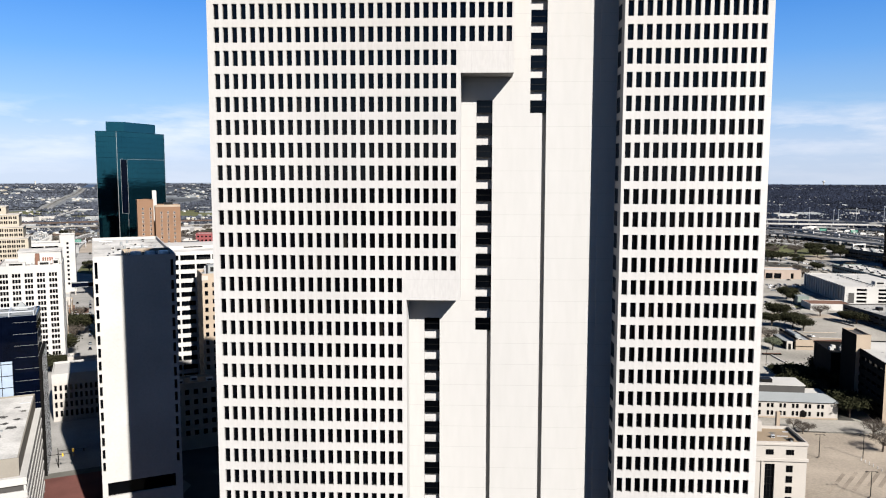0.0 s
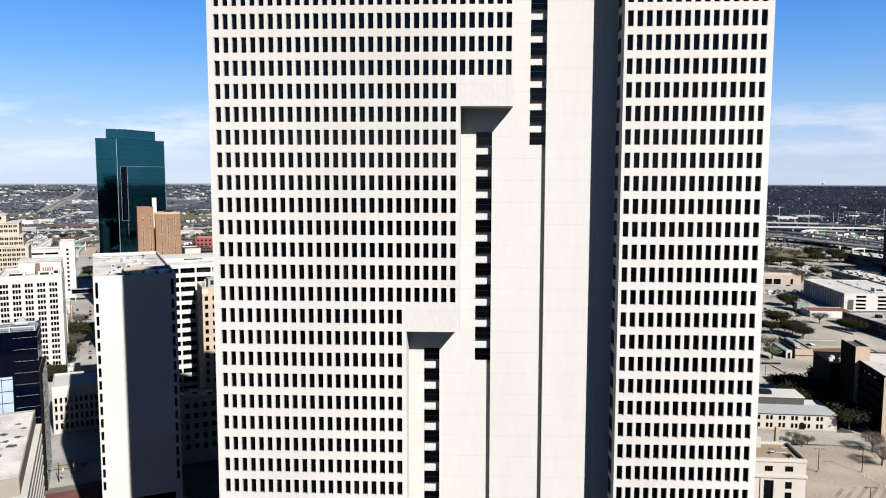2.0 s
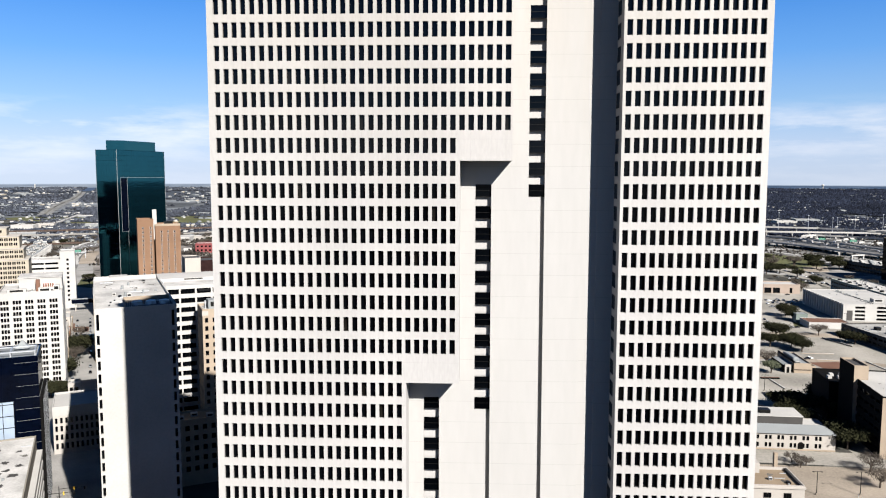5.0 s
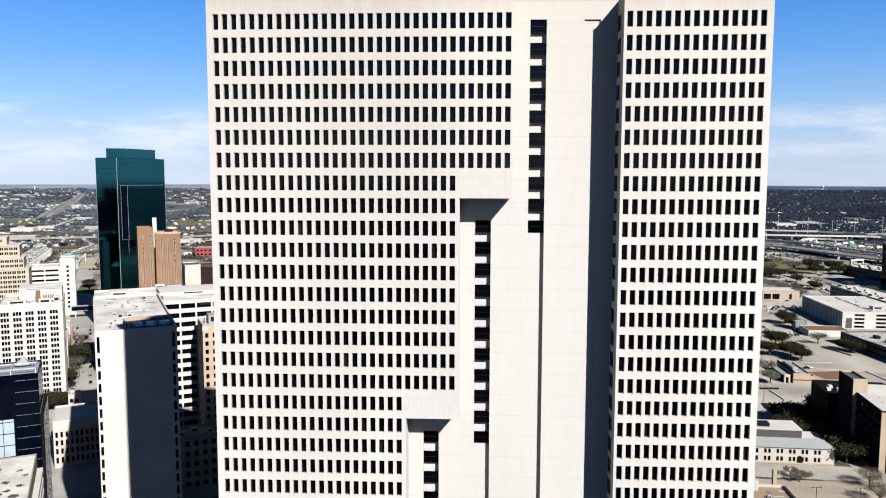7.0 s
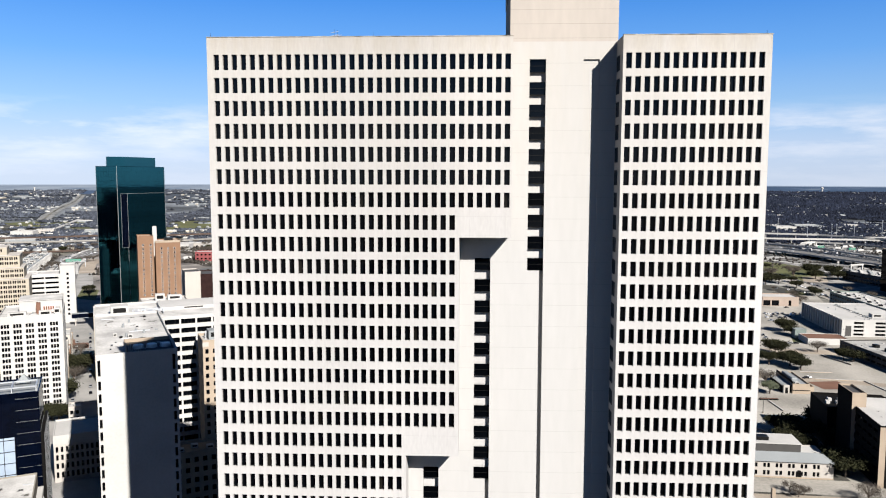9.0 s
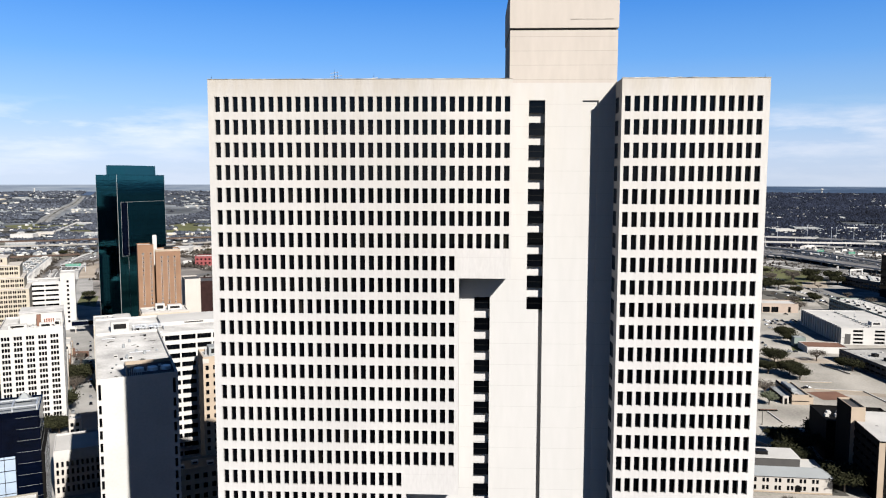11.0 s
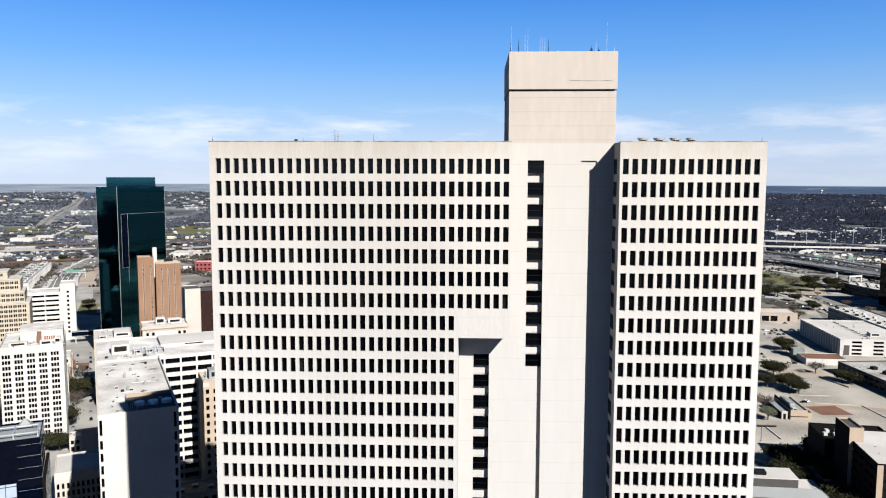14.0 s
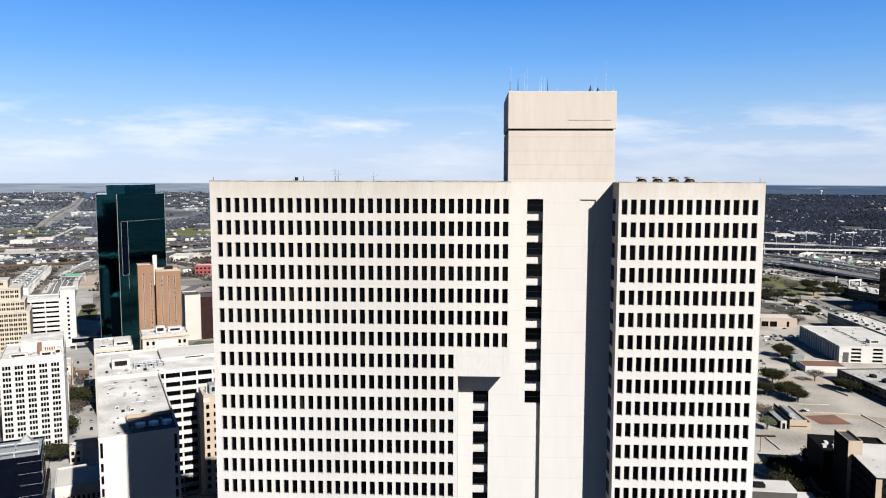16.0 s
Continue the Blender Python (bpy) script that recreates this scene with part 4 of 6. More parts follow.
weather_roof(bands, 34.0, 30.0, 43.6, 25, 8, 12)
weather_roof(longlow, 12.0, 34.0, 42.7, 26, 5, 8)
weather_roof(ornate, 29.0, 20.0, 46.7, 27, 4, 8)

# ---- pale office closing the cross street ----
closing = block("pale_office", "pale stone office with a blank attic and narrow windows", -136.6, 181.6, CITY, 48.0, 24.0, 20.6, CREAM, WHITE,
                front=([(0.8 + 1.95 * k, 1.75 + 1.95 * k) for k in range(22)], [(2.0, 4.6), (6.0, 8.4), (9.7, 12.1), (13.2, 15.6)]), deep=0.4, cap=WHITE)
box("attic_band", -0.05, 48.05, -0.08, -0.02, 16.4, 19.7, WHITE, closing)

# ---- right of the tower: courthouse ----
court = block("courthouse", "cream stone courthouse with tall window bays and a gravel roof", 88.0, 113.6, -2.0, 58.0, 15.5, 21.6, CREAM, GRAVEL,
              front=([(1.9 + 6.2 * k, 4.9 + 6.2 * k) for k in range(8)], [(1.0, 14.4)]), deep=0.7, bars=(3, 6), rim=0.12)
glaze(court, Matrix(), [(2.0 + 6.2 * k, 4.4 + 6.2 * k, 17.4, 19.1) for k in range(9)], -0.02, bars=(3, 1), rim=0.12)
glaze(court, Matrix(), [(51.8, 53.8, z, z + 2.2) for z in (1.6, 5.0, 8.4, 11.8)], -0.02, bars=(2, 2), rim=0.1)
for k in range(8):
    box("pilaster", 0.7 + 6.2 * k, 1.3 + 6.2 * k, -0.3, -0.01, 0.0, 15.2, CREAM, court)
box("cornice", -0.4, 58.4, -0.5, -0.03, 15.3, 16.4, CREAM, court, bevel=0.12)
box("top_moulding", -0.3, 58.3, -0.35, -0.04, 20.4, 21.2, CREAM, court, bevel=0.1)
box("dark_upstand", 57.0, 57.6, 0.6, 15.0, 20.7, 21.5, DARK_WALL, court)
box("stair_house", 40.0, 48.0, 12.0, 19.0, 0.0, 24.0, CREAM, court, bevel=0.08)
box("flue", 54.2, 55.4, 16.5, 17.8, 0.0, 26.0, TAN, court, bevel=0.05)
roof_unit(court, 49.0, 6.0, 20.7, 1.2, 1.0, 0.9, STEEL)

# ---- mission-style hall with a sloping roof ----
hall = block("mission_hall", "cream stucco hall with a grey tiled eave and arched windows", 136.0, 205.5, -4.0, 62.0, 22.0, 7.6, CREAM, WHITE,
             front=([(1.5 + 5.2 * g + 1.7 * k, 2.6 + 5.2 * g + 1.7 * k) for g in range(11) for k in range(2)], [(1.2, 3.2), (4.6, 6.5)]), deep=0.25, parapet=0.3)
bm = bmesh.new()
vs = [bm.verts.new(p) for p in ((-0.5, -0.8, 7.5), (62.6, -0.8, 7.5), (57.5, 4.6, 10.2), (-0.5, 4.6, 10.2), (62.6, 10.0, 7.5), (-0.5, 10.0, 7.5))]
for q in ((0, 1, 2, 3), (1, 4, 2), (0, 3, 5), (4, 5, 3, 2), (0, 5, 4, 1)):
    bm.faces.new([vs[k] for k in q])
part("sloping_roof", bm, GREY, hall)
for x in (27.0, 46.5):
    arch_door = box("porch_door", x, x + 2.4, -0.1, -0.01, 0.0, 2.6, BLACK_WALL, hall)
    bm = bmesh.new()
    bmesh.ops.create_cone(bm, cap_ends=True, segments=20, radius1=1.2, radius2=1.2, depth=0.09, matrix=Matrix.Translation((x + 1.2, -0.055, 2.6)) @ Matrix.Rotation(radians(90), 4, "X"))
    part("arch", bm, BLACK_WALL, arch_door)
box("plinth", -0.1, 62.1, -0.15, -0.02, 0.0, 0.7, TAN, hall)
box("flat_hall", 12, 52, 11, 24, 0, 11.4, DARK_WALL, hall)
box("flat_hall_roof", 11.7, 52.3, 10.7, 24.3, 11.4, 11.8, WHITE, hall, bevel=0.05)
roof_unit(hall, 34, 14, 11.8, 5, 4, 1.6, DARK_FRAME)

# ---- big dark block with a tan stair tower ----
# the walls' own shade is put into their near-black colour
big = block("dark_block", "block with shade-black walls and a broad pale roof", 212.6, 193.5, -7.0, 64.0, 46.0, 27.0, BLACK_WALL, WHITE,
            left=(spans(3.0, 6.0, 4.5, 7), floors(24.2, 4.0, 1.6, 6)), front=(spans(3.0, 6.0, 3.8, 10), floors(24.2, 4.0, 1.6, 6)), deep=0.4, parapet=0.5)
box("corner_pier", -0.06, 2.4, -0.1, -0.01, 0.0, 26.4, TAN, big, bevel=0.02)
stairs = block("stair_tower", "tan brick stair tower beside the pale roof", 214.4, 221.6, -4.0, 6.2, 16.0, 33.2, TAN, DARK_WALL)
# thin black sheet added over the west wall to stand for its shade
box("shade_panel", -0.08, -0.01, 0.0, 16.0, 0.0, 33.0, BLACK_WALL, stairs)
# near-black colour carries the shade that lies on this block
block("shaded_block", "dark block coloured black as in shade, with white rooftop plant", 213.6, 243.0, -7.0, 34.0, 26.0, 20.0, BLACK_WALL, BLACK_WALL)
plant = thing("rooftop_plant", "white rooftop plant boxes on a dark roof", "plant unit")
plant.matrix_world = frame_at(216.0, 250.0, 19.1, -7.0)
for k in range(5):
    box("unit", 0.5 + 2.4 * k, 2.3 + 2.4 * k, 1 + (k % 2) * 5, 3.5 + (k % 2) * 5, 0, 1.4, WHITE, plant, bevel=0.05)

# ---- finned parking garage ----
garage = block("parking_garage", "white concrete parking garage with vertical fins", 345.7, 506.3, -3.0, 86.0, 86.0, 14.3, WHITE, WHITE, category="garage",
               front=([(9.5, 17.4), (26.6, 34.6), (43.8, 51.8), (61.0, 69.0)], floors(12.4, 3.2, 1.9, 4)), deep=1.2, parapet=0.6, left=([(0.6, 85.4)], [(0.4, 12.6)]))
for k in range(17):
    fin = box("fin", -0.7, 0.9, 1.0 + 5.2 * k, 3.2 + 5.2 * k, 0.0, 14.6, WHITE, garage, bevel=0.08)
box("dark_notch", 3.0, 7.6, -0.04, -0.005, 0.5, 9.0, DARK_WALL, garage)
for k in range(12):
    roof_unit(garage, 24.0, 5.0 + 6.2 * k, 13.7, 2.2, 1.6, 1.4, GREY if k % 3 else WHITE)
roof_unit(garage, 30, 14, 13.7, 8, 7, 3.0)
block("low_red_roof", "low white-walled building with a red-brown roof", 304.5, 474.0, -3.0, 31.0, 20.0, 5.0, WHITE, RUST, parapet=0.3)
block("blue_shed", "small blue-grey metal shed", 304.0, 497.0, -3.0, 9.0, 8.0, 7.5, GREEN_WALL, GREY, parapet=0.2)
longx = block("long_green_office", "long grey-green office with ribbon windows and a pale roof", 406.7, 661.0, -89.8, 150.0, 30.0, 15.0, GREEN_WALL, WHITE,
              front=(spans(2.0, 4.8, 3.4, 30), floors(12.8, 4.0, 1.7, 3)), deep=0.3)
for k in range(20):
    roof_unit(longx, 4 + 6.6 * k, 5 + (k % 3) * 5, 14.1, 3.2, 2.6, 1.5, WHITE if k % 3 else DARK_FRAME)
arch = block("arched_hall", "tan stucco hall with dark arched openings", 336.9, 655.7, -3.0, 36.0, 24.0, 9.6, material("pinkish_stucco", (0.19, 0.152, 0.125), 0.9, vary=0.12, scale=0.2), WHITE,
             front=([(1.0, 8.0), (9.5, 16.5), (26.0, 28.6)], [(0.4, 6.0)]), deep=1.0)
lowright = block("long_low_office", "long low dark-walled office with a pale flat roof", 317.8, 450.2, -83.9, 100.0, 45.0, 9.0, DARK_WALL, material("weathered_grey_roof", (0.16, 0.155, 0.145), 0.95, vary=0.4, scale=0.2, fine=6),
                 front=(spans(2.0, 6.0, 4.6, 15), [(1.6, 3.0), (5.2, 6.8)]), deep=0.3)
for k in range(6):
    roof_unit(lowright, 20 + 7.0 * k, 12 + (k % 2) * 9, 8.1, 4, 3.4, 2.2, WHITE if k % 2 else DARK_FRAME)
block("edge_tower", "dark blue glass tower at the city's edge", 515.8, 692.0, 0.0, 46.0, 80.0, 49.4, NAVY, TAN, cap=TAN)
flat = block("flat_roof_cluster", "low building with a cluttered white flat roof", 518.0, 868.0, -80.0, 78.0, 40.0, 12.5, DARK_WALL, WHITE,
             front=(spans(2.0, 5.0, 3.2, 14), [(1.5, 3.6), (6.2, 8.4)]), deep=0.3)
for k in range(9):
    roof_unit(flat, 3 + 6.2 * k, 6 + (k % 3) * 8, 11.6, 4.5, 4.0, 1.8, WHITE if k % 2 else GREY)
weather_roof(garage, 86.0, 86.0, 13.7, 31, 12, 16)
weather_roof(longx, 150.0, 30.0, 14.1, 32, 10, 60)
weather_roof(lowright, 100.0, 45.0, 8.1, 33, 14, 24)
weather_roof(big, 64.0, 46.0, 26.5, 34, 10, 10)
weather_roof(flat, 76.0, 40.0, 11.6, 35, 8, 30)
weather_roof(court, 57.0, 15.0, 20.7, 36, 8, 10)
def old_shop_house():
    """A pale-fronted old house with a dark lean-to, parapets and roof clutter."""
    house = block("cottage", "small pale-fronted house with dark flank and grey roof", 235.4, 334.6, -3.0, 10.0, 30.0, 6.2, TAN, GREY, parapet=0.8, category="house",
                  left=(spans(2.0, 5.0, 2.0, 5), [(1.2, 3.4)]), deep=0.3)
    box("eave_band", -0.15, 10.15, -0.25, -0.03, 2.0, 2.35, BLACK_WALL, house)
    box("flank_wall", 0.02, 0.5, 0.4, 29.5, 5.4, 7.4, BLACK_WALL, house)
    box("ridge_roof", 1.2, 4.8, 6.0, 24.0, 5.4, 8.2, GREY, house, bevel=0.5)
    roof_unit(house, 2.0, 2.0, 5.4, 2.6, 2.0, 1.2, WHITE)
    lean = box("lean_to", -5.6, -0.05, 2.0, 24.0, 0.0, 4.6, BLACK_WALL, house, bevel=0.1)
    box("lean_to_roof", -5.8, -0.04, 1.8, 24.2, 4.61, 4.8, GREY, lean)
    box("porch_wall", -5.2, -1.6, 0.4, 1.9, 0.0, 5.0, CREAM, house, bevel=0.1)
    box("porch_door", -4.2, -2.6, 0.35, 0.39, 0.0, 3.6, BLACK_WALL, house)
    box("yard_wall", 10.1, 13.0, 1.0, 1.4, 0.0, 4.4, TAN, house, bevel=0.05)
    box("yard_wall", 12.6, 13.0, 1.4, 14.0, 0.0, 4.4, TAN, house, bevel=0.05)


old_shop_house()
ring_bed = thing("planter", "dark round-edged planter wall beside the pale lot", "planter", at=(216.0, 321.0, 0))
box("wall", -5.5, 5.5, -1.0, 1.0, 0.0, 0.9, BLACK_WALL, ring_bed, bevel=0.3)
box("soil", -5.0, 5.0, -0.6, 0.6, 0.88, 0.95, RUST, ring_bed)


# ---- low walls and kerbs round the lots ----
for a, b, tall in (
    ((297.9, 436.5), (306.1, 408.1), 0.9),
    ((264.2, 368.9), (293.6, 365.0), 0.5),
    ((293.6, 365.0), (295.8, 340.8), 0.5),
    ((215.0, 318.9), (215.8, 298.9), 0.5),
    ((262.0, 386.9), (283.0, 386.3), 0.4),
    ((189.2, 266.2), (193.8, 257.8), 1.2)):
    a, b = Vector((*a, 0)), Vector((*b, 0))
    low_wall = thing("low_wall", "low pale concrete wall edging the lots", "wall", "lot walls")
    low_wall.matrix_world = frame_at(a.x, a.y, 0, math.degrees(math.atan2(b.y - a.y, b.x - a.x)))
    box("wall", 0.0, (b - a).length, -0.25, 0.25, 0.0, tall, TAN, low_wall, bevel=0.03)
    box("coping", -0.05, (b - a).length + 0.05, -0.32, 0.32, tall, tall + 0.12, WHITE, low_wall, bevel=0.02)


# ---- streets, lots and grass ----
def patch(name, label, corners, mat, z, category):
    ob = mesh_object(name, [(x, y, z + hill(math.hypot(x - CAM_X, y - CAM_Y))) for x, y in corners], [tuple(range(len(corners)))], [mat])
    return tagged(ob, label, category, kind="structure")


def rect(x, y, turn, w, d):
    m = frame_at(x, y, 0, turn)
    return [tuple((m @ Vector(p))[:2]) for p in ((0, 0, 0), (w, 0, 0), (w, d, 0), (0, d, 0))]


patch("road", "pale worn concrete street between the office blocks", rect(-114.0, 124.0, CITY, 24.0, 900.0), material("grey_street_concrete", (0.15, 0.144, 0.134), 0.95, vary=0.35, scale=0.12), 0.03, "road")
patch("road_brick", "maroon brick-paved street", rect(-54.0, 19.0, CITY, 20.0, 116.0), BRICK_ROAD, 0.025, "road")
patch("road_cross", "asphalt cross street", rect(-260.0, 58.0, CITY, 420.0, 17.0), ASPHALT, 0.02, "road")
for k, off in enumerate((-5.2, 24.0)):
    bm = bmesh.new()
    add_box(bm, 0, 5.0, 0, 300.0, 0.0, 0.16, bevel=0.03)
    walkway = part("pavement", bm, LOT)
    walkway.matrix_world = frame_at(-124.0, 143.0, 0, CITY) @ Matrix.Translation((off, 0, 0))
    tagged(walkway, "pale concrete pavement with a raised kerb", "pavement", kind="structure")
patch("lot", "tan concrete parking lot with faint wear", rect(146.5, 108.0, -3.0, 90.0, 78.0), LOT, 0.02, "parking lot")
patch("forecourt", "pale concrete forecourt", rect(150.0, 188.0, -4.0, 70.0, 16.0), PAVING, 0.03, "forecourt")
patch("lot_far", "broad pale concrete lots and driveways", rect(150.0, 232.0, -4.0, 210.0, 330.0), PAVING, 0.015, "parking lot")
patch("crosswalk", "brick-paved crosswalk over the street", [(-273.2, 448.3), (-262.2, 450.6), (-252.7, 432.4), (-262.6, 428.6)], RUST, 0.06, "crosswalk")
patch("lot_garage", "pale concrete parking lot beside the garage", [(347.2, 705.5), (425.2, 733.9), (388.1, 601.1), (345.4, 541.0), (290.6, 548.8)], PAVING, 0.045, "parking lot")
patch("lot_mid", "worn tan lot with brick-red patches", [(256.0, 362.0), (276.0, 365.0), (279.0, 346.0), (259.0, 345.0)], RUST, 0.045, "parking lot")
patch("road_diagonal", "pale concrete road past the lots", rect(180.0, 452.0, -6.0, 260.0, 16.0), LOT, 0.035, "road")
patch("road_lots", "pale worn road between the lots", rect(190.0, 380.0, -14.0, 240.0, 9.0), LOT, 0.035, "road")
patch("road_front", "asphalt drive curving past the hall", rect(200.0, 120.0, -20.0, 10.0, 110.0), ASPHALT, 0.035, "road")
patch("grass_verge", "dry green grass park beside the freeway", [(400, 1160), (497, 1074), (525, 1015), (520, 912), (485, 847), (461, 845), (451, 952), (380, 1010)], GRASS, 0.03, "grass")
patch("dry_patch", "tan dry grass patch under park trees", [(477, 892), (511, 898), (487, 838), (455, 836)], LOT, 0.05, "grass")
patch("park_street", "pale concrete street lined with parked cars", [(412, 930), (446, 930), (455, 844), (452, 781), (446, 700), (424, 700), (426, 781), (428, 844)], PAVING, 0.06, "road")
patch("service_road", "pale service road below the freeway", [(400, 1290), (512, 1126), (550, 1030), (570, 940), (562, 936), (541, 1024), (508, 1110), (392, 1275)], DECK, 0.07, "road")
patch("drive", "pale concrete drive curving behind the hall", [(211.0, 221.1), (218.6, 217.4), (219.3, 205.6), (211.5, 190.6), (205.3, 195.6), (204.8, 206.8)], PAVING, 0.05, "road")
patch("plaza_green", "small green lawn beyond the street", [(-415, 728), (-392, 722), (-358, 648), (-386, 661)], GRASS, 0.05, "grass")
patch("plaza", "pale paved plaza at the end of the street", [(-400, 660), (-350, 648), (-322, 578), (-334, 548), (-372, 590)], PAVING, 0.045, "forecourt")
patch("grass_strip", "short green grass strip", [(401.7, 761.5), (418.5, 747.7), (405.3, 656.1), (387.8, 655.2)], GRASS, 0.04, "grass")
patch("grass_island", "mown traffic island", [(305.3, 508.4), (319.6, 509.2), (314.2, 481.2), (296.0, 480.2)], GRASS, 0.05, "grass")
patch("meadow", "green meadow by the river levee", [(-1236, 1851), (-1157, 1988), (-989, 1885), (-899, 1713), (-1066, 1724)], GRASS, 0.5, "grass")
patch("meadow_far", "green meadow beyond the rail line", [(-803, 1899), (-790, 2086), (-733, 2091), (-590, 1682), (-710, 1675)], GRASS, 0.5, "grass")
# long shadows of bare trees, laid on the lot as darker strips
SHADOW_STREAK = material("oil_darkened_lot", (0.125, 0.104, 0.082), 0.95, vary=0.5, scale=0.25, fine=10)
for k in range(9):
    m = rect(158.0 + 5.0 * k, 124.0 + 1.5 * k, -38.0, 1.3, 22.0)
    patch("shadow_streak", "bare tree's shadow painted as a darker strip across the lot", m, SHADOW_STREAK, 0.04, "marking")


# ---- freeways ----
RAIL_BROWN = material("rusty_brown_girder", (0.042, 0.029, 0.023), 0.9, vary=0.35, scale=0.2)
OLD_DECK = material("weathered_bridge_concrete", (0.13, 0.122, 0.112), 0.9, vary=0.3, scale=0.08, fine=10)
ROADWAY = material("pale_worn_roadway", (0.082, 0.079, 0.076), 0.95, vary=0.3, scale=0.05, fine=12)

RIBBONS = []


def ribbon(points, width, z, step=40.0):
    """Left and right edges along a smooth line through the points."""
    pts = [Vector((*p, 0)) for p in points]
    line = []
    for i in range(len(pts) - 1):
        p0, p1, p2, p3 = pts[max(i - 1, 0)], pts[i], pts[i + 1], pts[min(i + 2, len(pts) - 1)]
        n = max(2, int((p2 - p1).length / step))
        for k in range(n):
            t = k / n
            line.append(0.5 * (2 * p1 + (p2 - p0) * t + (2 * p0 - 5 * p1 + 4 * p2 - p3) * t * t + (3 * p1 - p0 - 3 * p2 + p3) * t ** 3))
    line.append(pts[-1])
    edges = []
    RIBBONS.append((line, width, z))
    for i, p in enumerate(line):
        d = (line[min(i + 1, len(line) - 1)] - line[max(i - 1, 0)]).normalized()
        side = Vector((-d.y, d.x, 0)) * width / 2
        base = hill(math.hypot(p.x - CAM_X, p.y - CAM_Y)) + z
        edges.append((p + side + Vector((0, 0, base)), p - side + Vector((0, 0, base)), p + Vector((0, 0, base)), d))
    return edges


def viaduct(label, points, width, z, thick=1.6, deck=DECK, girder=DECK, name="viaduct"):
    root = thing(name, label, "freeway", kind="structure")
    e = ribbon(points, width, z)
    up, down = Vector((0, 0, 0.9)), Vector((0, 0, -thick))

    def strip(label_name, pairs, mat):
        v, f = [], []
        for ring_pts in pairs:
            v += ring_pts
        n = len(pairs[0])
        for i in range(len(pairs) - 1):
            for k in range(n - 1):
                f.append((i * n + k, i * n + k + 1, (i + 1) * n + k + 1, (i + 1) * n + k))
        return mesh_object(label_name, v, f, [mat], None, root)
    strip("deck", [[a, b] for a, b, c, d in e], deck)
    for s, name_ in ((0, "barrier"), (1, "barrier")):
        strip(name_, [[q[s] + up, q[s] + down, (q[s].lerp(q[1 - s], 0.02)) + down, (q[s].lerp(q[1 - s], 0.02)) + up, q[s] + up] for q in e], girder)
    strip("soffit", [[a + down, b + down] for a, b, c, d in e], girder)
    if z > 3:
        for a, b, c, d in e[::1]:
            bm = bmesh.new()
            m = Matrix.Translation((c.x, c.y, 0)) @ Matrix.Rotation(math.atan2(d.y, d.x), 4, "Z")
            add_box(bm, -0.8, 0.8, -width * 0.32, -width * 0.22, -1, c.z - thick, m)
            part("pier", bm, girder, root)
            bm = bmesh.new()
            add_box(bm, -0.8, 0.8, width * 0.22, width * 0.32, -1, c.z - thick, m)
            part("pier", bm, girder, root)
            bm = bmesh.new()
            add_box(bm, -1.0, 1.0, -width * 0.42, width * 0.42, c.z - thick - 1.2, c.z - thick, m)
            part("crossbeam", bm, girder, root)
    return root


viaduct("wide grey elevated freeway deck on concrete piers", [(330, 1640), (480, 1345), (551.5, 1220), (579, 1183), (604, 1098), (638, 1000), (730, 800)], 34, 7, deck=ROADWAY)
viaduct("grey elevated freeway deck on concrete piers", [(440, 1560), (590.4, 1318.7), (623.6, 1267.9), (653.9, 1208.8), (680, 1054.7), (760, 850)], 20, 8.5, deck=ROADWAY)
viaduct("pale elevated flyover", [(470, 1640), (665.6, 1518.9), (758.0, 1480.9), (822.6, 1402.8), (850, 1373.5), (960, 1180)], 14, 13)
viaduct("pale elevated flyover", [(440, 1470), (628.5, 1420.1), (706.5, 1406.0), (777.1, 1399.4), (811.1, 1394.2), (1000, 1350)], 12, 10)
viaduct("pale curving slip road bridge", [(640, 1270), (655.9, 1312.3), (674.7, 1348.3), (701.1, 1368.1), (733.7, 1345.3), (760, 1319.1), (830, 1200)], 9, 7)
viaduct("dark lower freeway deck", [(400, 1540), (520, 1340), (600, 1255), (635, 1165), (665, 1030), (740, 860)], 12, 5.5, deck=ASPHALT)
viaduct("brown rail bridge", [(-1300, 1250), (-874.4, 1344.4), (-746.7, 1416.2), (-608.5, 1439.5), (-528.0, 1486.4), (-300, 1580)], 12, 8, deck=OLD_DECK, girder=RAIL_BROWN)
viaduct("pale freeway bridge", [(-1000, 1200), (-758.8, 1293.1), (-697.6, 1319.6), (-559.4, 1307.2), (-491.0, 1381.1), (-300, 1480)], 11, 6, deck=ROADWAY, girder=OLD_DECK)
viaduct("rust-red low rail bridge", [(-745.1, 1088.8), (-694.1, 1116.4), (-645.4, 1153.5)], 8, 3.2, girder=RAIL_BROWN, deck=OLD_DECK)
viaduct("pale meadow overpass", [(-945, 1556), (-985, 1690), (-1085, 1975)], 9, 5)


def road(label, points, width, z, mat):
    e = ribbon(points, width, z, 60.0)
    v, f = [], []
    for a, b, c, d in e:
        v += [a, b]
    for i in range(len(e) - 1):
        f.append((2 * i, 2 * i + 1, 2 * i + 3, 2 * i + 2))
    return tagged(mesh_object("road", v, f, [mat]), label, "road", kind="structure")


road("wide grey freeway curving out of town", [(-449.4, 723.2), (-513.0, 854.6), (-557.1, 945.1), (-605.1, 1068.9), (-618.8, 1164.1), (-560, 1260)], 46, 0.3, ROADWAY)
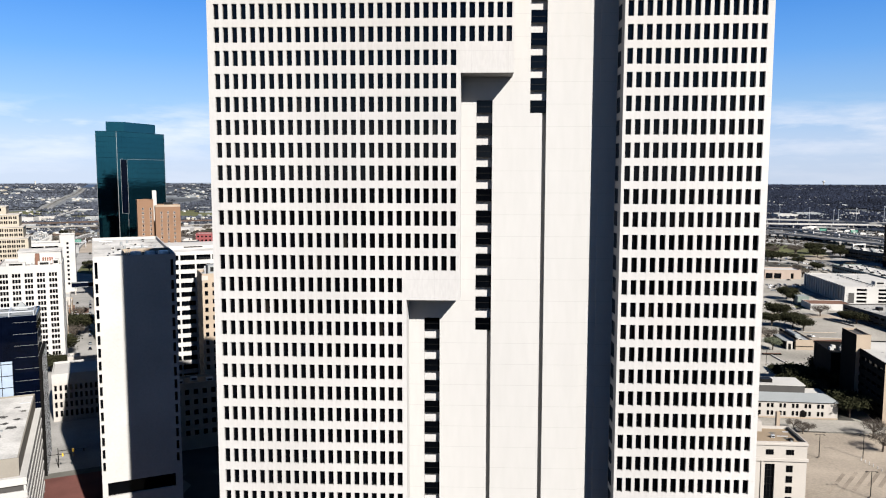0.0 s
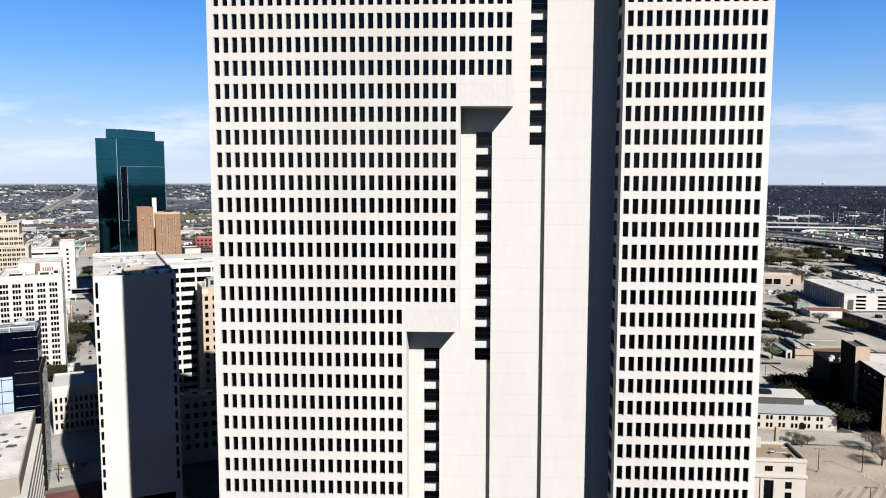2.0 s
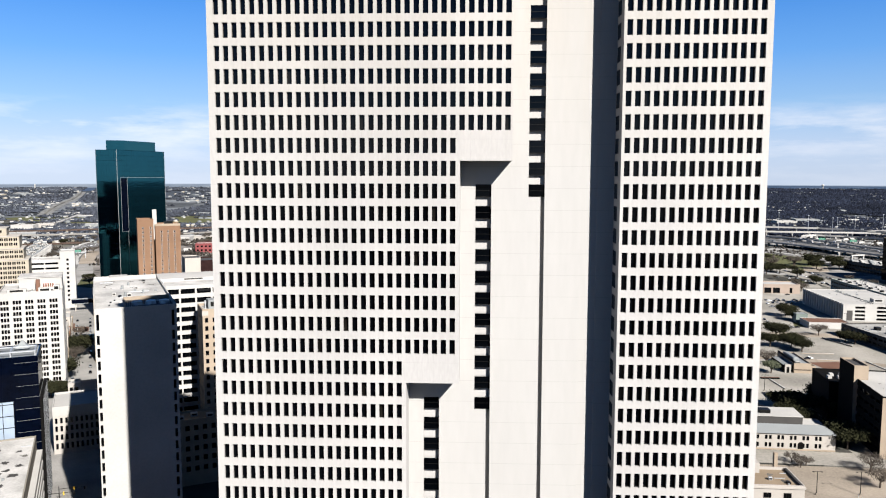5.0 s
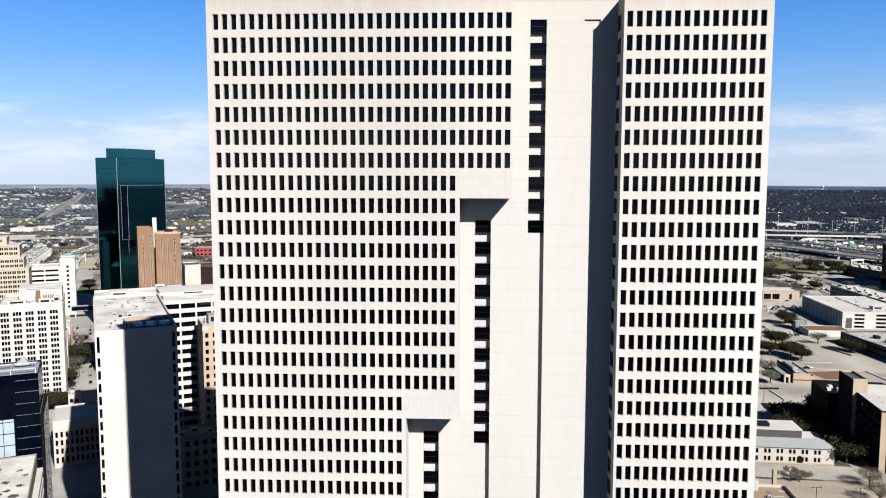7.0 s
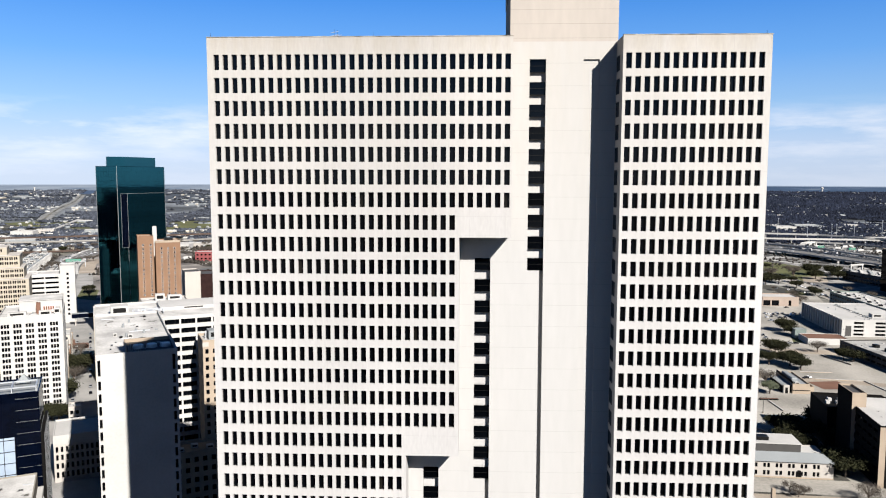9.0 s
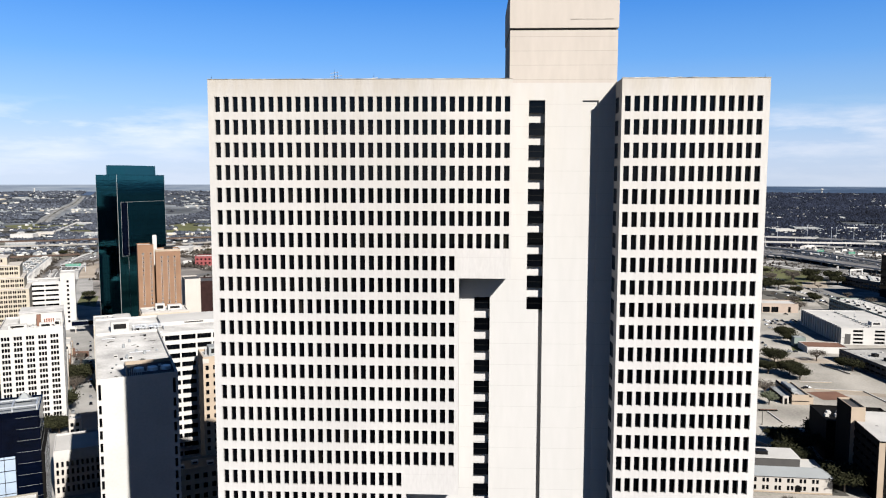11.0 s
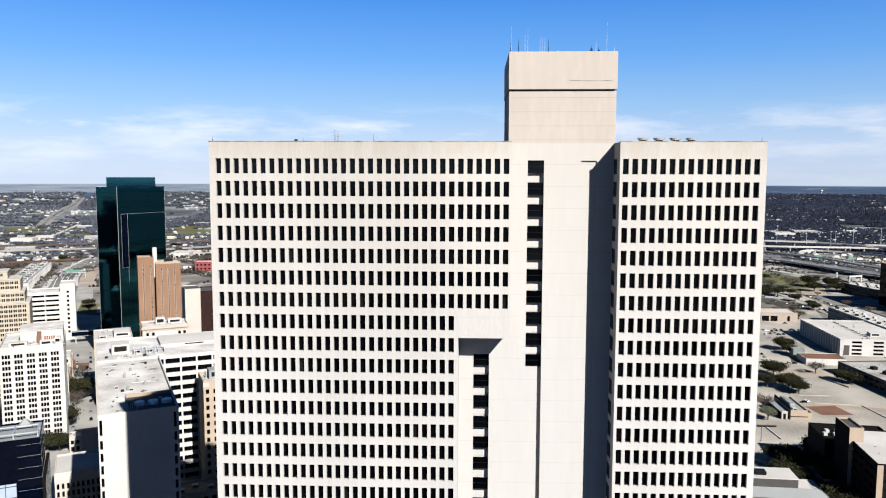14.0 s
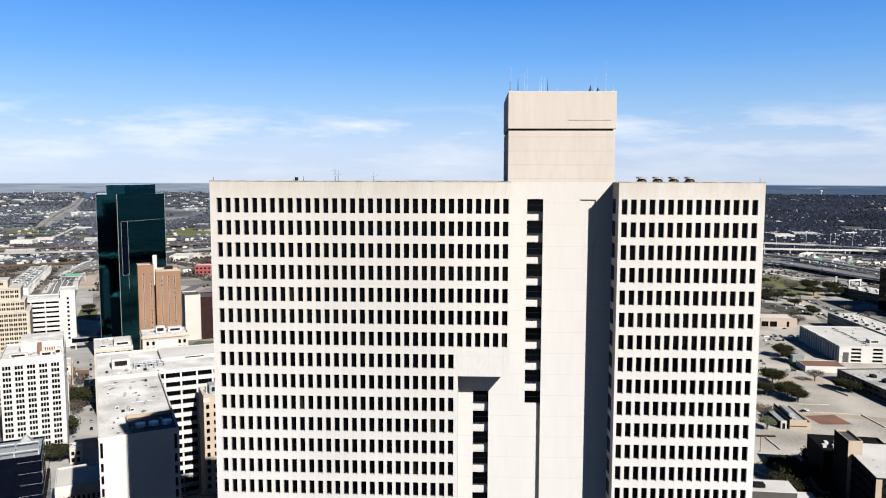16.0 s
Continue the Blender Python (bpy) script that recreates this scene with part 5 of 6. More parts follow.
road("pale shoulder of the curving freeway", [(-516.8, 825.0), (-563.7, 927.0), (-608.8, 1046.7), (-644.7, 1171.1), (-650.0, 1225.4)], 7, 0.4, DECK)
road("pale inner ramp of the curving freeway", [(-491.3, 855.9), (-530.7, 929.1), (-569.5, 1021.2), (-582.6, 1093.1)], 7, 0.4, DECK)
road("sandy ground inside the ramp", [(-484.5, 866.5), (-531.4, 958.9), (-557.1, 1042.9)], 26, 0.25, LOT)
for off in (-9.5, 0.0, 9.5):
    road("worn white lane line", [(-449.4, 723.2), (-513.0, 854.6), (-557.1, 945.1), (-605.1, 1068.9), (-618.8, 1164.1)][:5], 0.9, 0.36, PAINT).location = (off, -off * 0.3, 0)
road("distant straight freeway through the suburbs", [(-1189, 1973), (-1327, 2253), (-1480, 2589), (-1647, 2989), (-1951, 3624)], 36, 1.5, material("far_freeway_concrete", (0.11, 0.108, 0.104), 0.95, vary=0.6, scale=0.12))
road("grass median of the distant freeway", [(-1189, 1973), (-1327, 2253), (-1480, 2589), (-1647, 2989), (-1951, 3624)], 7, 1.9, SCRUB)
road("pale frontage road", [(-523.0, 1224.6), (-454.0, 1175.2), (-392.1, 1113.3)], 12, 0.3, DECK)
road("grey street past the red building", [(-338.9, 835.8), (-344.3, 906.9), (-332.3, 941.5)], 14, 0.3, ASPHALT)

gantry = thing("sign_gantry", "green freeway sign on a thin steel gantry", "road sign")
gantry.matrix_world = frame_at(-551.6, 927.8, 0, 22.0)
box("sign_board", 6, 26, -0.1, 0.1, 8.5, 12.0, material("sign_green", (0.015, 0.10, 0.065), 0.6), gantry)
for k in range(3):
    box("text_bar", 7.5 + 6.2 * k, 11.5 + 6.2 * k, -0.16, -0.11, 9.8, 10.8, GREY, gantry)
box("post", 0.0, 0.6, -0.3, 0.3, 0, 14.0, STEEL, gantry)
box("post", 31.4, 32.0, -0.3, 0.3, 0, 14.0, STEEL, gantry)
box("beam", 0.6, 31.4, -0.2, 0.2, 7.6, 8.2, STEEL, gantry)
terminal = block("long_shed", "long grey-roofed shed with white bays", -554.7, 795.7, 23.5, 30.0, 250.0, 10.5, WHITE, GREY, right=(spans(4.0, 12.0, 7.0, 20), [(2.0, 7.5)]), deep=1.0, parapet=0.3)
for k in range(22):
    roof_unit(terminal, 5 + (k % 2) * 12, 6 + 11.0 * k, 10.2, 8.0, 7.0, 2.6, (WHITE, GREY)[k % 3 == 2])
    box("bay_wall", 29.7, 30.6, 2.0 + 11.0 * k, 5.0 + 11.0 * k, 0.0, 12.5, WHITE, terminal)
dorm = block("grey_shed", "low grey shed roof beside the freeway", -597.9, 855.3, 23.5, 24.0, 60.0, 6.0, GREY, GREY, parapet=0.2)
for x, y, h, wide in ((-2337, 3859, 31.0, 4.6), (2044, 4331, 29.0, 8.0)):
    tank = thing("water_tower", "white water tower above the far woods", "water tower", "water towers")
    tank.matrix_world = Matrix.Translation((x, y, hill(math.hypot(x - CAM_X, y - CAM_Y)) - 1.0))
    bm = bmesh.new()
    rod(bm, (0, 0, 0), (0, 0, h * 0.8), 3.4, 3.0, 12)
    part("stem", bm, WHITE, tank)
    bm = bmesh.new()
    bmesh.ops.create_uvsphere(bm, u_segments=16, v_segments=10, radius=wide, matrix=Matrix.Translation((0, 0, h * 0.85)) @ Matrix.Diagonal((1, 1, 0.75, 1)))
    part("tank", bm, WHITE, tank)


# ---- warehouses round the freeways ----
depots = [(-970, 1473, 46, 10, 12), (-966, 1560, 38, 24, 9), (-848, 1554, 64, 25, 9), (-508, 1208, 34, 8, 9), (-487, 1248, 60, 4, 8), (-863, 1286, 52, 27, 8),
          (796, 1795, 48, -4, 10), (845, 1429, 60, -11, 10), (875, 1874, 60, -3, 9)]
for k, (x, y, w, turn, h) in enumerate(depots):
    base = hill(math.hypot(x - CAM_X, y - CAM_Y))
    shed = block("warehouse", ("white metal warehouse with a low roof", "cream block warehouse with a pale roof", "grey metal depot with dark doors")[k % 3], x, y, turn, w, 30 + 7 * (k % 4), h,
                 (WHITE, CREAM, GREY)[k % 3], (WHITE, ROOFING, WHITE)[k % 3], front=(spans(2.0, 9.0, 4.5, int(w / 9.5)), [(0.5, 4.0)]), deep=0.3, parapet=0.5, group="freeway warehouses")
    shed.location.z = base - 0.3
    roof_unit(shed, w * 0.3, 9, h - 0.5, 4, 3, 1.6, WHITE)

# ---- portal frames, signs and lorries by the freeway ----
for x, y, turn, w in ((563, 975, 60.0, 9.0), (566, 945, 20.0, 22.0)):
    bent = thing("portal_frame", "white concrete portal frame beside the freeway deck", "bridge pier", "portal frames")
    bent.matrix_world = frame_at(x, y, 0, turn)
    box("column", 0, 1.8, 0, 1.8, 0, 9.0, WHITE, bent, bevel=0.1)
    box("column", w - 1.8, w, 0, 1.8, 0, 9.0, WHITE, bent, bevel=0.1)
    box("beam", -0.5, w + 0.5, -0.1, 1.9, 9.0, 11.0, WHITE, bent, bevel=0.1)
SIGN_GREEN = material("freeway_sign_green", (0.012, 0.12, 0.07), 0.6)
for x, y in ((637, 1205), (672, 1168)):
    board = thing("freeway_sign", "green freeway sign on two steel posts", "road sign", "freeway signs")
    board.matrix_world = frame_at(x, y, 0, -15.0)
    box("sign_board", -1, 9, -0.15, 0.15, 11.0, 14.4, SIGN_GREEN, board)
    box("text_bar", 0.5, 7.5, -0.2, -0.16, 12.2, 12.9, WHITE, board)
    for px in (0.5, 7.0):
        box("post", px, px + 0.5, 0.2, 0.6, 0, 14.0, STEEL, board)
for x, y, z, turn in ((690, 1330, 0, 20), (742, 1300, 0, 60), (700, 1275, 0, -20), (610, 1180, 8.0, 118), (625, 1120, 8.0, 112)):
    lorry = thing("box_lorry", "white box lorry among the freeway lanes", "lorry", "white lorries")
    lorry.matrix_world = frame_at(x, y, z, turn)
    box("cargo_box", -5, 4, -1.25, 1.25, 0.9, 4.0, WHITE, lorry, bevel=0.08)
    box("cab", 4.2, 6.4, -1.2, 1.2, 0.6, 3.0, RED if x == 742 else WHITE, lorry, bevel=0.25)
    for px in (-3.6, -2.2, 5.2):
        box("axle", px - 0.5, px + 0.5, -1.3, 1.3, 0.0, 1.0, DARK_FRAME, lorry, bevel=0.3)

# ---- shops along the street, and the footbridge over it ----
def shop(y, d, x, h, wall, label, roof=ROOFING):
    m = frame_at(-114.0, 124.0, 0, CITY) @ Vector((x - 14.0, y, 0))
    ob = block("street_shop", label, m.x, m.y, CITY, 14.0, d, h, wall, roof, right=(spans(1.0, 3.4, 1.5, int((d - 2) / 3.4)), floors(h - 1.6, 3.4, 1.9, int((h - 2) / 3.4))),
               front=(spans(1.2, 3.2, 1.5, 4), floors(h - 1.6, 3.4, 1.9, int((h - 2) / 3.4))), deep=0.25, group="street shops")
    box("awning", 14.02, 15.3, 1.0, d - 1.0, 3.0, 3.25, (RUST, GREEN_WALL, CREAM)[int(y) % 3], ob, bevel=0.04)
    roof_unit(ob, 4.0, d * 0.4, h - 0.9, 3.0, 2.4, 1.6, GREY)
    return ob


for y, d, x, h, wall, label in ((205.0, 20.0, 8.2, 13.0, CREAM, "cream stone shop block with an awning"), (226.0, 14.0, 8.4, 9.0, TAN, "low tan brick shop with an awning"),
                                (241.0, 24.0, 8.0, 22.0, CREAM, "pale narrow office over a shop front"), (266.0, 18.0, 8.6, 15.0, BRICK, "orange brick shop block"),
                                (285.0, 16.0, 8.2, 11.0, RED, "red-painted brick shop beside the street"), (302.0, 26.0, 8.0, 18.0, CREAM, "cream stuccoed corner block"),
                                (330.0, 30.0, 8.4, 9.0, TAN, "tan brick corner shop")):
    shop(y, d, x, h, wall, label)
bridge = thing("footbridge", "dark glazed footbridge across the street", "footbridge")
bridge.matrix_world = frame_at(-114.0, 124.0, 0, CITY)
box("glazing", 6.0, 27.0, 436.0, 440.0, 7.0, 10.5, NAVY, bridge)
for z in (6.6, 10.5):
    box("edge_beam", 5.9, 27.1, 435.8, 440.2, z, z + 0.4, GREY, bridge)
for x in (8.5, 24.0):
    box("pier", x, x + 0.9, 437.5, 438.5, 0.0, 6.6, CREAM, bridge)

# ---- street furniture ----
def lamp_pole(x, y, h, arm=1.6):
    ob = thing("lot_lamp", "thin dark parking lot lamp post with twin heads", "lamp post", "lot lamps", at=(x, y, 0))
    bm = bmesh.new()
    rod(bm, (0, 0, 0), (0, 0, h), 0.16, 0.1)
    part("pole", bm, DARK_FRAME, ob)
    bm = bmesh.new()
    rod(bm, (-arm, 0, h), (arm, 0, h), 0.06, 0.06)
    part("arm", bm, DARK_FRAME, ob)
    for s in (-1, 1):
        box("lamp_head", s * arm - 0.35, s * arm + 0.35, -0.25, 0.25, h - 0.2, h - 0.02, DARK_FRAME, ob, bevel=0.04)
    box("footing", -0.35, 0.35, -0.35, 0.35, 0, 0.6, LOT, ob, bevel=0.04)


for x, y, h in ((170.0, 155.8, 9.0), (186.1, 156.0, 9.0), (170.9, 120.7, 9.0), (203.1, 295.4, 9.0), (341.3, 491.6, 9.0)):
    lamp_pole(x, y, h)
for k in range(16):
    post = thing("bollard", "short white bollard along the lot edge", "bollard", "lot bollards", at=(184.5 + 0.45 * k, 154.0 - 2.0 * k, 0))
    bm = bmesh.new()
    rod(bm, (0, 0, 0), (0, 0, 1.0), 0.16, 0.14, 8)
    part("post", bm, WHITE, post)
    bm = bmesh.new()
    bmesh.ops.create_cone(bm, cap_ends=True, segments=8, radius1=0.15, radius2=0.03, depth=0.12, matrix=Matrix.Translation((0, 0, 1.06)))
    part("cap", bm, WHITE, post)
for x, y, turn in ((-108.3, 128.4, 10.0), (-107.0, 133.0, 10.0)):
    sig = thing("traffic_signal", "dark traffic signal with a long mast arm", "traffic light", "corner signals")
    sig.matrix_world = frame_at(x, y, 0, turn)
    bm = bmesh.new()
    rod(bm, (0, 0, 0), (0, 0, 7.2), 0.18, 0.12)
    part("pole", bm, DARK_FRAME, sig)
    bm = bmesh.new()
    rod(bm, (0, 0, 6.2), (9.5, 0, 6.8), 0.11, 0.07)
    part("mast_arm", bm, DARK_FRAME, sig)
    for k in range(2):
        box("signal_head", 5.0 + 3.6 * k, 5.4 + 3.6 * k, -0.2, 0.2, 5.7, 6.9, material("signal_yellow", (0.45, 0.28, 0.02), 0.5) if k == 0 else DARK_FRAME, sig, bevel=0.04)
for k in range(11):
    x = 640.0 + 38.0 * k + 9.0 * math.sin(k * 2.1)
    pole = thing("freeway_lamp", "tall thin freeway light mast", "lamp post", "freeway lamps", at=(x, 1560.0 - 6.0 * k + 30.0 * math.sin(k * 1.3), 0))
    bm = bmesh.new()
    rod(bm, (0, 0, 0), (0, 0, 38 + 5 * math.sin(k)), 0.55, 0.3)
    part("pole", bm, STEEL, pole)
    bm = bmesh.new()
    bmesh.ops.create_cone(bm, cap_ends=True, segments=10, radius1=1.8, radius2=1.4, depth=0.8, matrix=Matrix.Translation((0, 0, 37 + 5 * math.sin(k))))
    part("lamp_ring", bm, STEEL, pole)


# ---- trees ----
def tree_proto(name, label, seed, h, spread, leaf, count, size, bare):
    rng = random.Random(seed)
    root = thing(name, label, "tree", "lot trees")
    bm = bmesh.new()
    rod(bm, (0, 0, 0), (0.2, 0.1, h * 0.35), 0.42, 0.3, 8)
    tips = []
    for k in range(9):
        a = math.tau * k / 9 + rng.uniform(-0.3, 0.3)
        r, z = spread * rng.uniform(0.35, 0.8), h * rng.uniform(0.55, 0.9)
        mid = Vector((0.5 * r * math.cos(a), 0.5 * r * math.sin(a), h * 0.35 + 0.5 * (z - h * 0.35) + 0.4))
        rod(bm, (0.2, 0.1, h * 0.3), mid, 0.22, 0.14, 6)
        tip = Vector((r * math.cos(a), r * math.sin(a), z))
        rod(bm, mid, tip, 0.13, 0.04, 5)
        tips.append(tip)
        for j in range(3):
            b = a + rng.uniform(-0.9, 0.9)
            t2 = mid + Vector((math.cos(b), math.sin(b), rng.uniform(0.3, 0.9))) * spread * 0.4
            rod(bm, mid, t2, 0.08, 0.03, 4)
            tips.append(t2)
    part("trunk", bm, BARK, root)
    verts, faces = [], []
    for k in range(count):
        c = rng.choice(tips) + Vector((rng.gauss(0, 1), rng.gauss(0, 1), rng.gauss(0, 0.6))) * spread * 0.2
        c.z = max(c.z, h * 0.3)
        n = len(verts)
        d = Vector((rng.gauss(0, 1), rng.gauss(0, 1), rng.gauss(0, 1))).normalized()
        e = d.cross(Vector((rng.gauss(0, 1), rng.gauss(0, 1), 1))).normalized()
        s = size * rng.uniform(0.5, 1.3)
        if bare:
            verts += [c - d * s, c + d * s, c + d * s * 0.8 + e * s * 0.13]
            faces.append((n, n + 1, n + 2))
        else:
            g = d.cross(e)
            verts += [c - d * s, c + e * s * 0.6, c + d * s, c - e * s * 0.6 + g * s * 0.3]
            faces += [(n, n + 1, n + 2), (n, n + 2, n + 3)]
    mesh_object("crown", verts, faces, [leaf], None, root)
    return root


oak = tree_proto("live_oak", "dark green live oak with a broad ragged crown", 3, 9.0, 6.5, LEAF, 6400, 0.42, False)
oak2 = tree_proto("live_oak", "dark green live oak with an uneven crown", 8, 8.0, 5.5, LEAF, 5000, 0.42, False)
bare = tree_proto("bare_tree", "leafless grey-brown winter tree", 5, 9.0, 5.5, TWIG, 2600, 0.7, True)
SAGE = material("grey_green_leaves", (0.062, 0.068, 0.044), 0.9, vary=0.4, scale=0.6)
sage = tree_proto("grey_tree", "pale grey-green feathery tree beside a house", 6, 8.0, 5.0, SAGE, 3800, 0.36, False)
spots = [(oak, 306.5, 524.4, 1.0), (oak2, 305.8, 508.5, 0.9), (oak, 264.8, 437.3, 1.05), (oak2, 248.9, 407.4, 1.05), (oak, 262.0, 404.0, 0.95), (oak2, 264.5, 392.1, 0.95),
         (bare, 300.0, 447.0, 0.9), (oak2, 312.2, 417.7, 0.95), (oak, 308.7, 424.7, 0.75), (bare, 174.2, 188.1, 0.45),
         (bare, 175.5, 182.6, 0.45), (bare, 201.7, 179.3, 0.75), (bare, 197.2, 163.5, 0.75), (bare, 178.5, 184.8, 0.4), (oak2, 223.0, 271.6, 1.1), (oak, 228.9, 271.9, 1.1), (oak, 219.4, 248.4, 1.0), (bare, 226.5, 353.9, 1.0),
         (oak, 496.9, 911.0, 1.4), (oak2, 420.9, 826.9, 1.2), (bare, 467.4, 894.2, 1.3), (oak2, 425.5, 785.9, 1.0), (bare, 431.6, 882.3, 1.4), (oak, 399.7, 812.9, 1.2),
         (oak, 521.6, 902.5, 1.3), (oak2, 510.8, 863.5, 1.3), (bare, 386.7, 701.2, 1.0), (bare, 380.7, 669.6, 1.0),
         (oak, 197.0, 232.0, 0.85), (oak2, 201.0, 224.0, 0.8), (oak2, 203.5, 213.0, 0.7), (oak, 193.0, 240.0, 0.8), (oak, 199.0, 262.0, 0.8),
         (oak, -199.0, 297.0, 1.15), (oak2, -180.0, 262.0, 0.95), (oak, -184.5, 263.0, 0.8), (oak2, -205.0, 304.0, 0.9), (oak, -219.5, 352.0, 1.3), (bare, -213.0, 338.0, 1.0), (bare, -246.0, 408.0, 0.9), (oak2, -392.0, 700.0, 1.0), (bare, -375.0, 668.0, 1.0),
         (sage, 221.5, 334.0, 0.8), (oak, 205.0, 205.0, 1.0), (oak2, 206.5, 216.0, 1.0), (oak, 203.0, 250.0, 1.0), (oak2, 205.5, 262.0, 1.0), (oak2, 484.0, 868.0, 1.35), (bare, 470.0, 905.0, 1.4)]
rng = random.Random(11)
for k in range(20):
    x, y = rng.uniform(0, 1), rng.uniform(0, 1)
    spots.append((rng.choice((oak, oak2, bare, bare)), 330 + 150 * x + 60 * y, 690 + 330 * y, rng.uniform(0.5, 0.85)))
for k in range(30):
    spots.append((rng.choice((bare, bare, oak2)), rng.uniform(-700, -420), rng.uniform(1150, 1330), rng.uniform(0.8, 1.3)))
for k in range(14):
    spots.append((bare, -560 + 9 * k - 6 * rng.random() - 7.0 * k, 900 + 16 * k + 10 * rng.random(), rng.uniform(0.7, 1.1)))
used = set()
for proto, x, y, s in spots:
    m = Matrix.Translation((x, y, 0)) @ Matrix.Rotation(rng.uniform(0, 6.28), 4, "Z")
    if proto.name not in used:
        used.add(proto.name)
        proto.matrix_basis, proto.scale = m, (s * 1.25, s * 1.25, s * 1.1)
        continue
    ob = copy_thing(proto, m)
    ob.scale = (s * 1.25, s * 1.25, s * 1.1)


# ---- parked cars ----
def car_proto(paint):
    root = thing("car", "parked car seen from far above", "car", "parked cars")
    bm = bmesh.new()
    add_box(bm, -2.2, 2.2, -0.9, 0.9, 0.3, 0.85, bevel=0.12)
    part("body", bm, paint, root)
    bm = bmesh.new()
    add_box(bm, -1.2, 1.0, -0.75, 0.75, 0.85, 1.4, bevel=0.22)
    part("cabin", bm, GLASS, root)
    box("roof_panel", -0.85, 0.65, -0.6, 0.6, 1.4, 1.44, paint, root)
    for sx in (-1.4, 1.4):
        for sy in (-0.85, 0.85):
            bm = bmesh.new()
            bmesh.ops.create_cone(bm, cap_ends=True, segments=10, radius1=0.33, radius2=0.33, depth=0.2, matrix=Matrix.Translation((sx, sy, 0.33)) @ Matrix.Rotation(radians(90), 4, "X"))
            part("wheel", bm, DARK_FRAME, root)
    return root


cars = [car_proto(m) for m in (material("black_car_paint", (0.01, 0.01, 0.012), 0.25), material("white_car_paint", (0.6, 0.6, 0.6), 0.3), material("grey_car_paint", (0.12, 0.125, 0.13), 0.3))]
places = [(365.7, 659.8, 5), (356.8, 644.8, 5), (334.5, 613.6, 5), (323.8, 605.2, 5), (328.2, 587.9, 8), (314.1, 572.8, 5), (350.0, 611.8, 5),
          (282.5, 507.2, 80), (281.2, 497.6, 80), (260.8, 371.9, 5), (258.8, 370.6, 5), (291.6, 475.8, 5), (296.1, 476.0, 5), (310.4, 471.8, 5)]
for k in range(16):
    places.append((400 + 6.5 * k + 2 * (k % 3), 780 - 13 * k, 60))
for k in range(26):
    places.append((300.0 + 5.6 * (k % 13), 560.0 + 14.0 * (k // 13) + 3.0 * ((k * 7) % 3) + 30.0, 84))
for k in range(30):
    f = k / 29
    for e in (-1, 1):
        if (k * 5 + e) % 7:
            places.append((434.5 + 16.0 * math.sin(f * 2.2) - 8.0 * f * f + e * 11.0, 928.0 - 225.0 * f, 88))
for k in range(24):
    places.append((396.0 + 5.2 * (k % 6), 905.0 - 17.0 * (k // 6) + 2.0 * math.sin(k * 2.3), 84))
for k in range(8):
    places.append((-170.0 - 7.4 * k * 1.3, 300.0 + 13.8 * k * 1.3 - 8.0, 117))
for ax, ay, bx, by in ((437.5, 907.6, 433.9, 730.5), (416.6, 844.9, 419.3, 725.6), (447.9, 951.5, 460.5, 869.0)):
    for k in range(13):
        f = (k + 0.35 * math.sin(k * 3.7)) / 12
        if k not in (4, 9):
            places.append((ax + (bx - ax) * f, ay + (by - ay) * f, 70 + 8 * math.sin(k)))
for k in range(22):
    q = frame_at(-114.0, 124.0, 0, CITY) @ Vector((20.5 if k % 2 else 11.0, 190.0 + 9.5 * k + 3.0 * (k % 3), 0))
    places.append((q.x, q.y, 117.5))
for k in range(9):
    places.append((-122.0 - 8.6 * k * 1.4 + (3.0 if k % 3 else 9.0), 196.0 + 16.5 * k * 1.4, 117.5))
for k, (x, y, turn) in enumerate(places):
    proto = cars[(0, 0, 2, 1, 0, 2)[k % 6]]
    m = Matrix.Translation((x, y, 0.05)) @ Matrix.Rotation(radians(turn), 4, "Z")
    if k in (0, 2, 3):
        proto.matrix_basis = m
    else:
        copy_thing(proto, m)


# traffic standing on the freeways
lane = random.Random(5)
for line, width, z in (RIBBONS[0], RIBBONS[1], RIBBONS[5], RIBBONS[10]):
    for k in range(34):
        i = lane.randrange(1, len(line) - 2)
        p, d = line[i].lerp(line[i + 1], lane.random()), (line[i + 1] - line[i]).normalized()
        q = p + Vector((-d.y, d.x, 0)) * width * lane.choice((-0.36, -0.24, -0.12, 0.12, 0.24, 0.36))
        ob = copy_thing(cars[lane.randrange(3)], Matrix.Translation((q.x, q.y, z + 0.08)) @ Matrix.Rotation(math.atan2(d.y, d.x), 4, "Z"))
        tagged(ob, "car standing on the freeway", "car", "freeway cars")


